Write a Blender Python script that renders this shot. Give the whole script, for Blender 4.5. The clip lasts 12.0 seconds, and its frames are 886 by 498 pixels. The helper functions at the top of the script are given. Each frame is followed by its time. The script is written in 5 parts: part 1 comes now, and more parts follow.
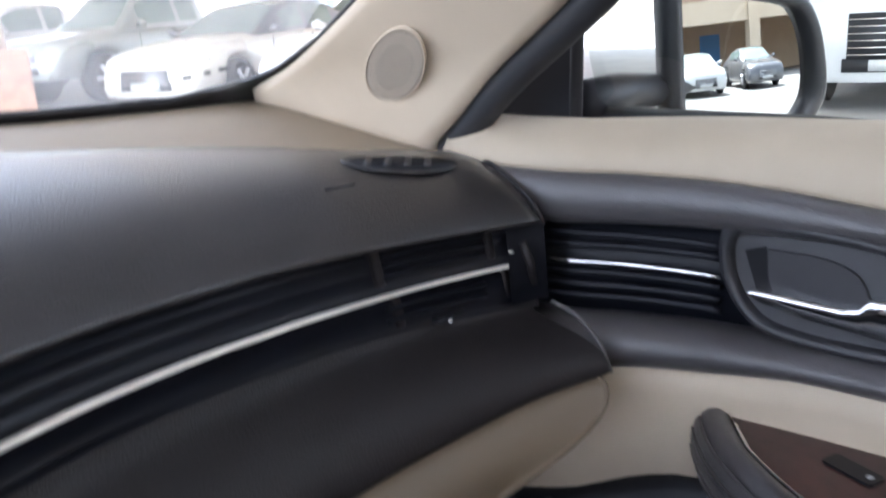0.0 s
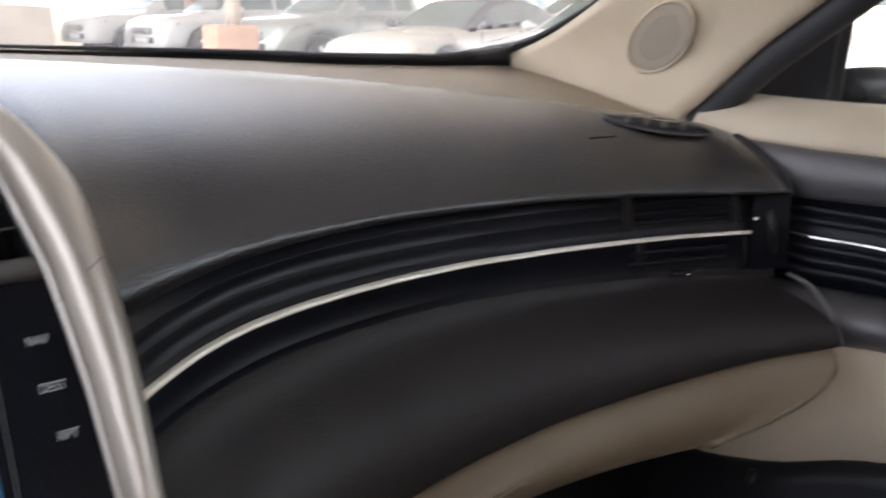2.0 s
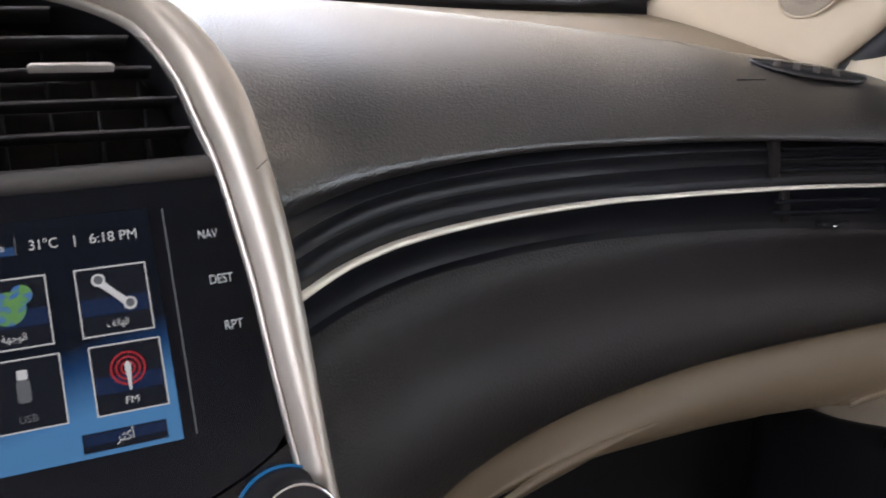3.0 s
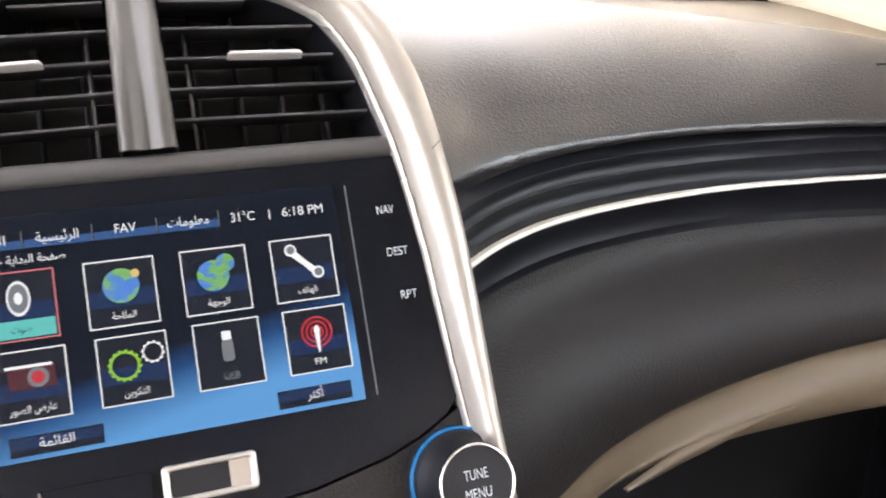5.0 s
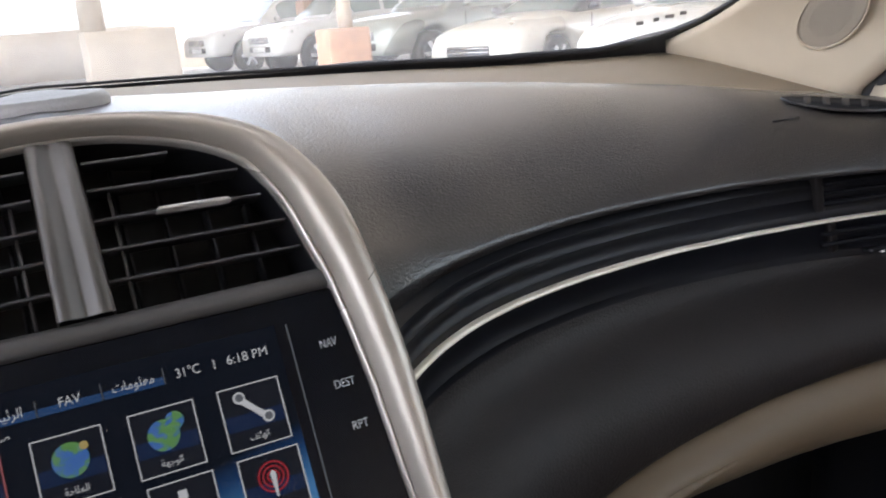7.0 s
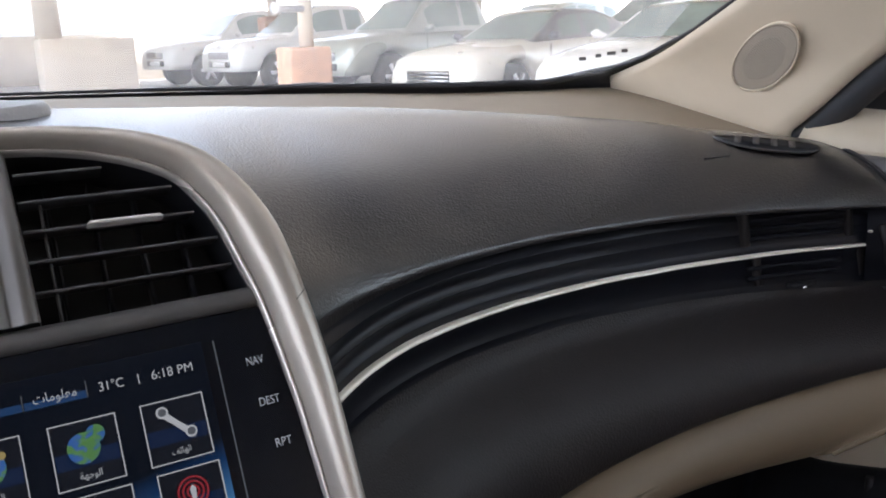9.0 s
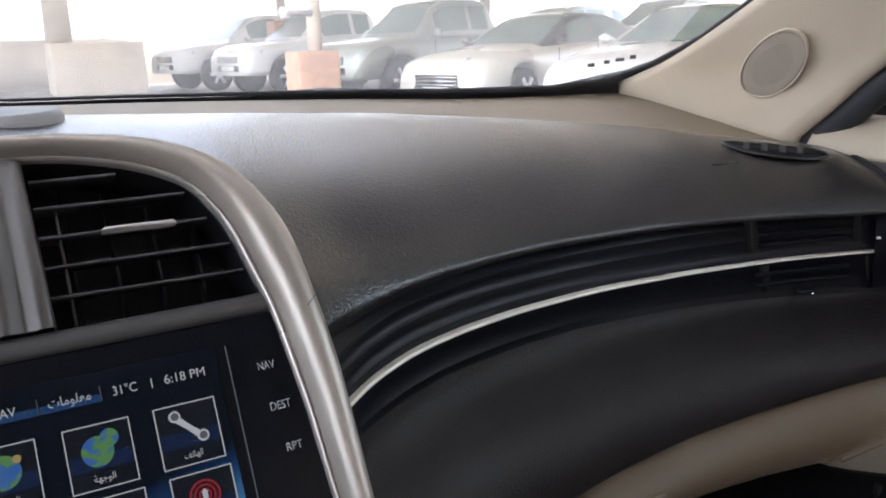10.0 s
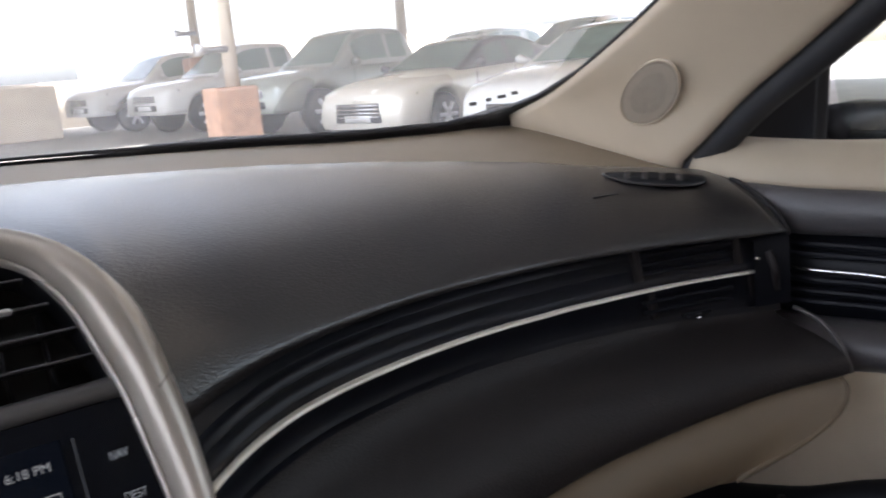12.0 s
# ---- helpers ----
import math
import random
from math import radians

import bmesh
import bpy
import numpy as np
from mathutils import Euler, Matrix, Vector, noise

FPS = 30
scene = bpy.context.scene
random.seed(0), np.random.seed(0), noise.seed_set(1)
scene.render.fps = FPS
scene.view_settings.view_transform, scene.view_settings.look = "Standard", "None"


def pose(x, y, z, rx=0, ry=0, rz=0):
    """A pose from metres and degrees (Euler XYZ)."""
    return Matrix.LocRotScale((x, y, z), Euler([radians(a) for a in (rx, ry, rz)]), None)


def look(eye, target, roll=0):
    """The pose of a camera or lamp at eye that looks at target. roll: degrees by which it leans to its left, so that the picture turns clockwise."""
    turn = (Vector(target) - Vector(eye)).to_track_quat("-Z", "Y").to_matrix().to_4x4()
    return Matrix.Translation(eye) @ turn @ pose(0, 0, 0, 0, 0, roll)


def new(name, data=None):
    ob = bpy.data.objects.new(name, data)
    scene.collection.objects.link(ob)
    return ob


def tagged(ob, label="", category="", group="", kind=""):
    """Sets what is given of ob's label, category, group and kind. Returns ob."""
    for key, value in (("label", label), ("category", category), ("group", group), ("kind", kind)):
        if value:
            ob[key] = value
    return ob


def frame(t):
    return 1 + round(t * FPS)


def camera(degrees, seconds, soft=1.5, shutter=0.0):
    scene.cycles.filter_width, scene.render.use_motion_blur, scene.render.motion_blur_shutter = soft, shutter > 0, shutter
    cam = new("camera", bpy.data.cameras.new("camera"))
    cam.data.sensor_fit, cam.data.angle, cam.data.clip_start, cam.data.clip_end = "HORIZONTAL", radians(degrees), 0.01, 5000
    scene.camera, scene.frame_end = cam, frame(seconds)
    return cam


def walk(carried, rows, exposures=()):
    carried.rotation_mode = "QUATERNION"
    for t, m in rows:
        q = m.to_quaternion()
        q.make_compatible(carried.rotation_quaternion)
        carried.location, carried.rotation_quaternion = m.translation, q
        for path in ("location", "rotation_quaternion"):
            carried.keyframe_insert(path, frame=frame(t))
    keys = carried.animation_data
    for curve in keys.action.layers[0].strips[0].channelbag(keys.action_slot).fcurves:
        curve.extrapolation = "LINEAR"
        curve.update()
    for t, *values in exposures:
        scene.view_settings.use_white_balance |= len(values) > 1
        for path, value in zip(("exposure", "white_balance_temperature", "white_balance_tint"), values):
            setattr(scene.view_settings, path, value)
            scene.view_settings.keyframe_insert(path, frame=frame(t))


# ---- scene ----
cam = camera(55.4, 12.0, soft=1.9, shutter=0.5)
PATH = [
    (0, (0.1605, 0.0535, 1.1491), (1.5144, 1.4075, 0.5715), -4.64),
    (0.5, (0.1344, 0.0159, 1.1327), (1.4819, 1.3308, 0.4579), 0.63),
    (1, (0.1352, 0.0053, 1.1510), (1.5251, 1.3385, 0.6121), -1.96),
    (1.5, (0.1122, 0.0296, 1.1305), (1.3837, 1.4828, 0.6095), -0.43),
    (2, (0.0655, 0.0359, 1.1204), (1.1056, 1.6527, 0.5689), -0.25),
    (2.5, (0.0498, 0.0380, 1.1060), (0.9428, 1.7234, 0.5042), 0.22),
    (4.5, (0.0108, 0.0414, 1.0888), (0.7058, 1.8038, 0.4478), -1.27),
    (5, (-0.0019, 0.0353, 1.0941), (0.6335, 1.8236, 0.4632), -1.07),
    (5.5, (-0.0164, 0.0322, 1.0946), (0.5943, 1.8310, 0.4689), -0.30),
    (6, (-0.0194, 0.0282, 1.1065), (0.5794, 1.8345, 0.4909), -1.45),
    (6.5, (-0.0141, 0.0322, 1.1301), (0.6365, 1.8162, 0.5024), -3.75),
    (7, (-0.0016, 0.0380, 1.1381), (0.7949, 1.7839, 0.5748), -5.69),
    (9, (0.0054, 0.0221, 1.1409), (0.9060, 1.7307, 0.6216), -2.93),
    (9.5, (0.0013, 0.0222, 1.1419), (0.8907, 1.7356, 0.6191), -2.68),
    (10, (0.0031, 0.0196, 1.1432), (0.8892, 1.7387, 0.6336), -2.93),
    (10.5, (0.0010, 0.0180, 1.1444), (0.8874, 1.7384, 0.6399), -2.88),
    (11, (0.0161, 0.0170, 1.1508), (0.9261, 1.7329, 0.6737), -4.00),
    (11.5, (0.0251, 0.0071, 1.1598), (0.9624, 1.7158, 0.7108), -5.21),
    (12, (0.0433, 0.0084, 1.1570), (1.0726, 1.6589, 0.6918), -5.79),
]
soft_path = [(t, look(eye, target, roll)) for t, eye, target, roll in PATH]
EXPOSURES = [(0.0, 3.50, 5650, 14), (0.5, 4.30, 5300, 17), (1.0, 4.20, 5500, 16), (1.5, 3.25, 5950, 15), (2.0, 3.15, 6250, 15), (2.5, 3.20, 6300, 16), (4.5, 4.52, 6400, 14), (5.5, 4.55, 6400, 14), (6.0, 4.42, 6400, 14), (6.5, 3.87, 6350, 14), (7.0, 3.18, 6150, 14), (9.0, 3.05, 5950, 14), (11.0, 2.95, 6000, 14), (12.0, 2.65, 6050, 15)]
walk(cam, soft_path, EXPOSURES)

# ---- world, sun, light ----
world = bpy.data.worlds.new("sky")
scene.world = world
world.use_nodes = True
wn = world.node_tree
sky = wn.nodes.new("ShaderNodeTexSky")
sky.sky_type, sky.sun_disc = "NISHITA", False
sky.sun_elevation, sky.sun_rotation = radians(62), radians(195)
sky.air_density, sky.dust_density = 1.0, 3.0
wn.nodes["Background"].inputs[1].default_value = 0.15
haze = wn.nodes.new("ShaderNodeHueSaturation")
haze.inputs["Saturation"].default_value = 0.28
wn.links.new(sky.outputs[0], haze.inputs["Color"])
wn.links.new(haze.outputs[0], wn.nodes["Background"].inputs[0])
sun = new("sun", bpy.data.lights.new("sun", "SUN"))
sun.data.energy, sun.data.angle, sun.data.color = 4.0, radians(0.6), (1.0, 0.95, 0.87)
sun.matrix_world = look((0, 0, 0), (-math.sin(radians(195)), -math.cos(radians(195)), -math.tan(radians(62))))


# ---- materials ----
def material(name, base, rough=0.5, metal=0.0, vary=0.12, scale=30.0, bump=0.0, bump_scale=400.0, kind="noise", coat=0.0, emit=0.0, wear=0.0, coat_rough=0.08, spec=0.5):
    m = bpy.data.materials.new(name)
    m.use_nodes = True
    nt = m.node_tree
    b = nt.nodes["Principled BSDF"]
    b.inputs["Roughness"].default_value, b.inputs["Metallic"].default_value = rough, metal
    b.inputs["Specular IOR Level"].default_value = spec
    if coat:
        b.inputs["Coat Weight"].default_value = coat
        b.inputs["Coat Roughness"].default_value = coat_rough
    co = nt.nodes.new("ShaderNodeTexCoord")
    n1 = nt.nodes.new("ShaderNodeTexNoise")
    n1.inputs["Scale"].default_value, n1.inputs["Detail"].default_value = scale, 6.0
    n2 = nt.nodes.new("ShaderNodeTexNoise")
    n2.inputs["Scale"].default_value, n2.inputs["Detail"].default_value = scale * 0.12, 3.0
    for n in (n1, n2):
        nt.links.new(co.outputs["Object"], n.inputs["Vector"])
    add = nt.nodes.new("ShaderNodeMath")
    add.operation = "ADD"
    nt.links.new(n1.outputs["Fac"], add.inputs[0])
    nt.links.new(n2.outputs["Fac"], add.inputs[1])
    mp = nt.nodes.new("ShaderNodeMapRange")
    mp.inputs["From Min"].default_value, mp.inputs["From Max"].default_value = 0.6, 1.4
    mp.inputs["To Min"].default_value, mp.inputs["To Max"].default_value = 1 - vary, 1 + vary
    nt.links.new(add.outputs[0], mp.inputs["Value"])
    vm = nt.nodes.new("ShaderNodeVectorMath")
    vm.operation = "SCALE"
    vm.inputs[0].default_value = base
    nt.links.new(mp.outputs[0], vm.inputs["Scale"])
    nt.links.new(vm.outputs[0], b.inputs["Base Color"])
    mr = nt.nodes.new("ShaderNodeMapRange")
    mr.inputs["From Min"].default_value, mr.inputs["From Max"].default_value = 0.3, 0.7
    mr.inputs["To Min"].default_value, mr.inputs["To Max"].default_value = max(rough - 0.06, 0.02), min(rough + 0.06 + wear, 1)
    nt.links.new(n2.outputs["Fac"], mr.inputs["Value"])
    nt.links.new(mr.outputs[0], b.inputs["Roughness"])
    if bump:
        if kind == "leather":
            tx = nt.nodes.new("ShaderNodeTexVoronoi")
            tx.feature = "SMOOTH_F1"
            tx.inputs["Scale"].default_value = bump_scale
            out = tx.outputs["Distance"]
        else:
            tx = nt.nodes.new("ShaderNodeTexNoise")
            tx.inputs["Scale"].default_value = bump_scale
            tx.inputs["Detail"].default_value = 3
            out = tx.outputs["Fac"]
        nt.links.new(co.outputs["Object"], tx.inputs["Vector"])
        bp = nt.nodes.new("ShaderNodeBump")
        bp.inputs["Strength"].default_value, bp.inputs["Distance"].default_value = bump, 0.001
        nt.links.new(out, bp.inputs["Height"])
        nt.links.new(bp.outputs[0], b.inputs["Normal"])
        if coat and kind == "leather":
            nt.links.new(bp.outputs[0], b.inputs["Coat Normal"])
    if emit:
        b.inputs["Emission Strength"].default_value = emit
        nt.links.new(vm.outputs[0], b.inputs["Emission Color"])
    return m


def glass_material(name, tint=(1, 1, 1), rough=0.0):
    """Thin clear glass: mostly see-through, with a mirror-like gloss at grazing angles."""
    m = bpy.data.materials.new(name)
    m.use_nodes = True
    nt = m.node_tree
    nt.nodes.remove(nt.nodes["Principled BSDF"])
    tr, gl, mix, fr = (nt.nodes.new("ShaderNodeBsdf" + "Transparent"), nt.nodes.new("ShaderNodeBsdfGlossy"), nt.nodes.new("ShaderNodeMixShader"), nt.nodes.new("ShaderNodeFresnel"))
    tr.inputs[0].default_value = (*tint, 1)
    gl.inputs["Roughness"].default_value = rough
    fr.inputs[0].default_value = 1.35
    nt.links.new(fr.outputs[0], mix.inputs[0])
    nt.links.new(tr.outputs[0], mix.inputs[1])
    nt.links.new(gl.outputs[0], mix.inputs[2])
    nt.links.new(mix.outputs[0], nt.nodes["Material Output"].inputs[0])
    return m


PAD = material("brown_grained_leather", (0.0078, 0.0064, 0.0071), 0.44, bump=0.30, bump_scale=680, kind="leather", vary=0.16, scale=25, coat=0.76, coat_rough=0.22, spec=0.3)
LEATHER = material("dark_grained_leather", (0.062, 0.0575, 0.059), 0.36, bump=0.45, bump_scale=1000, kind="leather", vary=0.12, scale=25, coat=0.35, coat_rough=0.33)
DARK = material("dark_grained_plastic", (0.0155, 0.0132, 0.0133), 0.5, bump=0.35, bump_scale=700, kind="leather", spec=0.25)
BLACK = material("black_plastic", (0.010, 0.010, 0.012), 0.45, bump=0.08, bump_scale=500, spec=0.25)
RUBBER = material("black_rubber", (0.012, 0.012, 0.014), 0.62, bump=0.1)
NAVY = material("satin_black_band", (0.0045, 0.0052, 0.0085), 0.42, vary=0.2, spec=0.26)
VENT_BLACK = material("matt_vent_black", (0.0045, 0.005, 0.0075), 0.6, spec=0.15)
BEIGE_SILL = material("soft_beige_sill", (0.37, 0.308, 0.226), 0.58, bump=0.12, bump_scale=900, vary=0.06)
VANE = material("dark_vane", (0.022, 0.020, 0.020), 0.5)
GLOSS = material("piano_black", (0.0045, 0.0055, 0.0085), 0.08, vary=0.2, spec=0.3)
BEIGE = material("beige_plastic", (0.54, 0.452, 0.335), 0.55, bump=0.12, bump_scale=900, vary=0.05)
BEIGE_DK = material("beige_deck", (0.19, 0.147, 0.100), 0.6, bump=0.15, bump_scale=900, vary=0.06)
TAUPE = material("taupe_plastic", (0.122, 0.092, 0.058), 0.48, bump=0.12, bump_scale=800, vary=0.06)
DIVIDER = material("grey_brown_trim", (0.088, 0.080, 0.073), 0.38, metal=0.3, vary=0.06)
SLAT = material("dark_grey_slat", (0.065, 0.063, 0.067), 0.4, vary=0.1)
TAB = material("bright_tab", (0.86, 0.84, 0.81), 0.18, metal=0.4, vary=0.03)
SILVER = material("champagne_silver", (0.385, 0.348, 0.302), 0.34, metal=0.42, vary=0.05, scale=60)
LIP = material("satin_lip", (0.50, 0.47, 0.43), 0.30, metal=0.6, vary=0.04)
CHROME = material("chrome", (0.78, 0.78, 0.78), 0.10, metal=1.0, vary=0.03)
STRIP = material("bright_strip", (0.86, 0.81, 0.71), 0.32, metal=0.25, vary=0.03)
GREY = material("grey_plastic", (0.066, 0.062, 0.060), 0.5, bump=0.1, vary=0.06)
WOOD = material("red_brown_wood", (0.040, 0.0125, 0.011), 0.36, vary=0.5, scale=90, coat=0.12)
FELT = material("dark_carpet", (0.012, 0.012, 0.015), 0.95, bump=0.5, bump_scale=900, vary=0.3)
HEADLINER = material("beige_cloth", (0.27, 0.245, 0.215), 0.9, bump=0.3, bump_scale=900)
GLASS = glass_material("window_glass", (0.97, 0.99, 0.98))


# ---- helpers of this scene ----
def part(name, bm, mat, parent=None, label="", smooth=True):
    me = bpy.data.meshes.new(name)
    bm.normal_update()
    bm.to_mesh(me)
    bm.free()
    if smooth:
        for p in me.polygons:
            p.use_smooth = True
    if mat:
        me.materials.append(mat)
    ob = new(name, me)
    if parent:
        ob.parent = parent
    if label:
        ob["label"] = label
    return ob


def thing(name, label, category, at=(0, 0, 0), group="", kind=""):
    ob = new(name)
    ob.location = at
    return tagged(ob, label, category, group, kind)


def shell(ob, thick, offset=-1):
    m = ob.modifiers.new("shell", "SOLIDIFY")
    m.thickness, m.offset = thick, offset
    return ob


def bevel(ob, width, segments=2):
    m = ob.modifiers.new("bevel", "BEVEL")
    m.width, m.segments, m.limit_method, m.angle_limit = width, segments, "ANGLE", radians(40)
    return ob


def spline(table, x):
    """Smooth value through (x, value...) pairs."""
    xs = [r[0] for r in table]
    x = min(max(x, xs[0]), xs[-1])
    i = min(max(np.searchsorted(xs, x) - 1, 0), len(xs) - 2)
    out = []
    for k in range(1, len(table[0])):
        v = [r[k] for r in table]
        sec = lambda j: (v[j + 1] - v[j]) / (xs[j + 1] - xs[j])
        def tan(j):
            if j == 0:
                return sec(0)
            if j == len(xs) - 1:
                return sec(j - 1)
            a, b = sec(j - 1), sec(j)
            return 0.0 if a * b <= 0 else 2 * a * b / (a + b)
        h = xs[i + 1] - xs[i]
        t = (x - xs[i]) / h
        a, b = tan(i) * h, tan(i + 1) * h
        out.append((2 * t**3 - 3 * t**2 + 1) * v[i] + (t**3 - 2 * t**2 + t) * a + (3 * t**2 - 2 * t**3) * v[i + 1] + (t**3 - t**2) * b)
    return out[0] if len(out) == 1 else out


def loft(rows, closed=False, flip=False):
    bm = bmesh.new()
    grid = [[bm.verts.new(p) for p in row] for row in rows]
    for a, b in zip(grid, grid[1:]):
        n = len(a)
        for i in range(n if closed else n - 1):
            j = (i + 1) % n
            f = [a[i], a[j], b[j], b[i]]
            bm.faces.new(f[::-1] if flip else f)
    return bm


def bez(p0, p1, p2, p3, n):
    out = []
    for i in range(n + 1):
        t = i / n
        out.append(tuple((1 - t)**3 * a + 3 * t * (1 - t)**2 * b + 3 * t * t * (1 - t) * c + t**3 * d for a, b, c, d in zip(p0, p1, p2, p3)))
    return out


def tube(points, radius, n=10, squash=1.0, up=(0, 0, 1), cap=True):
    """A round bar along points; radius may be a list; squash flattens it along up."""
    bm = bmesh.new()
    pts = [Vector(p) for p in points]
    rings = []
    for i, p in enumerate(pts):
        d = (pts[min(i + 1, len(pts) - 1)] - pts[max(i - 1, 0)]).normalized()
        s = d.cross(Vector(up)).normalized()
        u = s.cross(d)
        r = radius[i] if isinstance(radius, (list, tuple)) else radius
        rings.append([bm.verts.new(p + s * (r * math.cos(2 * math.pi * k / n)) + u * (r * squash * math.sin(2 * math.pi * k / n))) for k in range(n)])
    for a, b in zip(rings, rings[1:]):
        for k in range(n):
            bm.faces.new((a[k], a[(k + 1) % n], b[(k + 1) % n], b[k]))
    if cap:
        bm.faces.new(rings[0][::-1])
        bm.faces.new(rings[-1])
    bmesh.ops.recalc_face_normals(bm, faces=bm.faces)
    return bm


def box(x0, x1, y0, y1, z0, z1, m=None):
    bm = bmesh.new()
    bmesh.ops.create_cube(bm, size=1)
    for v in bm.verts:
        v.co = Vector((x0 + (v.co.x + 0.5) * (x1 - x0), y0 + (v.co.y + 0.5) * (y1 - y0), z0 + (v.co.z + 0.5) * (z1 - z0)))
        if m:
            v.co = m @ v.co
    return bm


def prism(outline, depth, m=None):
    """A flat outline of (u, w) points, thickened by depth along +n, put in place by m."""
    bm = bmesh.new()
    a = [bm.verts.new((u, w, 0)) for u, w in outline]
    b = [bm.verts.new((u, w, depth)) for u, w in outline]
    bm.faces.new(a[::-1])
    bm.faces.new(b)
    n = len(a)
    for i in range(n):
        bm.faces.new((a[i], a[(i + 1) % n], b[(i + 1) % n], b[i]))
    bmesh.ops.recalc_face_normals(bm, faces=bm.faces)
    if m:
        bm.transform(m)
    return bm


def rounded(x0, x1, y0, y1, r, n=5):
    out = []
    for cx, cy, a0 in ((x1 - r, y1 - r, 0), (x0 + r, y1 - r, 90), (x0 + r, y0 + r, 180), (x1 - r, y0 + r, 270)):
        for k in range(n + 1):
            a = radians(a0 + 90 * k / n)
            out.append((cx + r * math.cos(a), cy + r * math.sin(a)))
    return out


def frame_ring(outer, inner, depth, m):
    """A ring between two outlines of equal length, thickened along +n."""
    n = len(outer)
    bm = bmesh.new()
    ring = [[bm.verts.new((u, w, d)) for u, w in o] for o, d in ((outer, 0), (outer, depth), (inner, depth), (inner, 0))]
    for a, b in zip(ring, ring[1:] + ring[:1]):
        for i in range(n):
            bm.faces.new((a[i], a[(i + 1) % n], b[(i + 1) % n], b[i]))
    bmesh.ops.recalc_face_normals(bm, faces=bm.faces)
    bm.transform(m)
    return bm


def catmull(pts, n):
    """n points, evenly spaced along a smooth curve through pts."""
    P = [Vector(p) for p in pts]
    fine = []
    for i in range(len(P) - 1):
        a, b, c, d = P[max(i - 1, 0)], P[i], P[i + 1], P[min(i + 2, len(P) - 1)]
        for k in range(12):
            t = k / 12
            fine.append(0.5 * ((2 * b) + (c - a) * t + (2 * a - 5 * b + 4 * c - d) * t * t + (3 * b - a - 3 * c + d) * t**3))
    fine.append(P[-1])
    run = [0.0]
    for p, q in zip(fine, fine[1:]):
        run.append(run[-1] + (q - p).length)
    out = []
    for k in range(n):
        s = run[-1] * k / (n - 1)
        j = min(max(int(np.searchsorted(run, s)), 1), len(run) - 1)
        f = (s - run[j - 1]) / (run[j] - run[j - 1] or 1)
        out.append(fine[j - 1].lerp(fine[j], f))
    return out


# ---- the dashboard ----
# stations across the car, denser round the centre stack
half = sorted(set([round(v, 4) for v in np.concatenate((np.linspace(0, 0.08, 9), np.linspace(0.085, 0.15, 27), np.linspace(0.155, 0.30, 20), np.linspace(0.31, 0.70, 40)))]))
STATIONS = [-v for v in half[:0:-1]] + half

WINDSCREEN_BASE = [(0, 1.074, 1.089), (0.15, 1.034, 1.0838), (0.29, 0.995, 1.0775), (0.39, 0.95, 1.0735), (0.49, 0.90, 1.0683), (0.60, 0.868, 1.065), (0.684, 0.84, 1.0625), (0.78, 0.79, 1.058)]
PAD_REAR = [(0, 0.70, 1.0985), (0.1, 0.722, 1.0886), (0.2, 0.742, 1.0795), (0.3, 0.742, 1.0702), (0.37, 0.73, 1.0625), (0.45, 0.705, 1.053), (0.50, 0.675, 1.0472), (0.55, 0.635, 1.0408), (0.60, 0.61, 1.0312), (0.65, 0.588, 1.0235), (0.70, 0.576, 1.0145)]
PAD_FRONT = [(0, 0.405, 0.984), (0.06, 0.405, 0.984), (0.12, 0.412, 0.984), (0.141, 0.4290, 0.984), (0.173, 0.4515, 0.986), (0.204, 0.4648, 0.989), (0.25, 0.4792, 0.9906), (0.285, 0.4877, 0.9906), (0.35, 0.4965, 0.9893), (0.43, 0.499, 0.9862), (0.52, 0.4843, 0.9834), (0.61, 0.4578, 0.9792), (0.66, 0.4384, 0.9776)]
PAD_CREST = [(0, 0.50, 1.108), (0.08, 0.505, 1.099), (0.14, 0.512, 1.078), (0.2, 0.525, 1.057), (0.3, 0.545, 1.037), (0.45, 0.548, 1.025), (0.52, 0.535, 1.020), (0.6, 0.500, 1.011), (0.7, 0.475, 0.999)]
STRIP_LINE = [(0.10, 0.365), (0.12, 0.393), (0.15, 0.433), (0.185, 0.4585), (0.225, 0.4762), (0.265, 0.4883), (0.32, 0.4975), (0.40, 0.5030), (0.45, 0.5030), (0.50, 0.4983), (0.55, 0.4894), (0.635, 0.4608), (0.70, 0.431)]
STRIP_HEIGHT = [(0.10, 0.9385), (0.15, 0.9395), (0.185, 0.9432), (0.225, 0.9462), (0.32, 0.9470), (0.40, 0.9459), (0.45, 0.9440), (0.55, 0.9424), (0.70, 0.9424)]
BAND_BOTTOM = [(0.10, 0.916), (0.15, 0.917), (0.24, 0.923), (0.33, 0.924), (0.48, 0.918), (0.66, 0.909)]
LOWER_TOP = [(0.10, 0.795), (0.15, 0.799), (0.20, 0.8037), (0.25, 0.8125), (0.30, 0.8226), (0.36, 0.8318), (0.42, 0.8392), (0.48, 0.8440), (0.54, 0.8496), (0.60, 0.8574), (0.66, 0.8638)]
LOWER_OUT = [(0.10, 0.312), (0.15, 0.366), (0.20, 0.4055), (0.25, 0.4290), (0.30, 0.4385), (0.36, 0.4425), (0.42, 0.4415), (0.48, 0.4365), (0.54, 0.4260), (0.60, 0.4083), (0.66, 0.3815)]
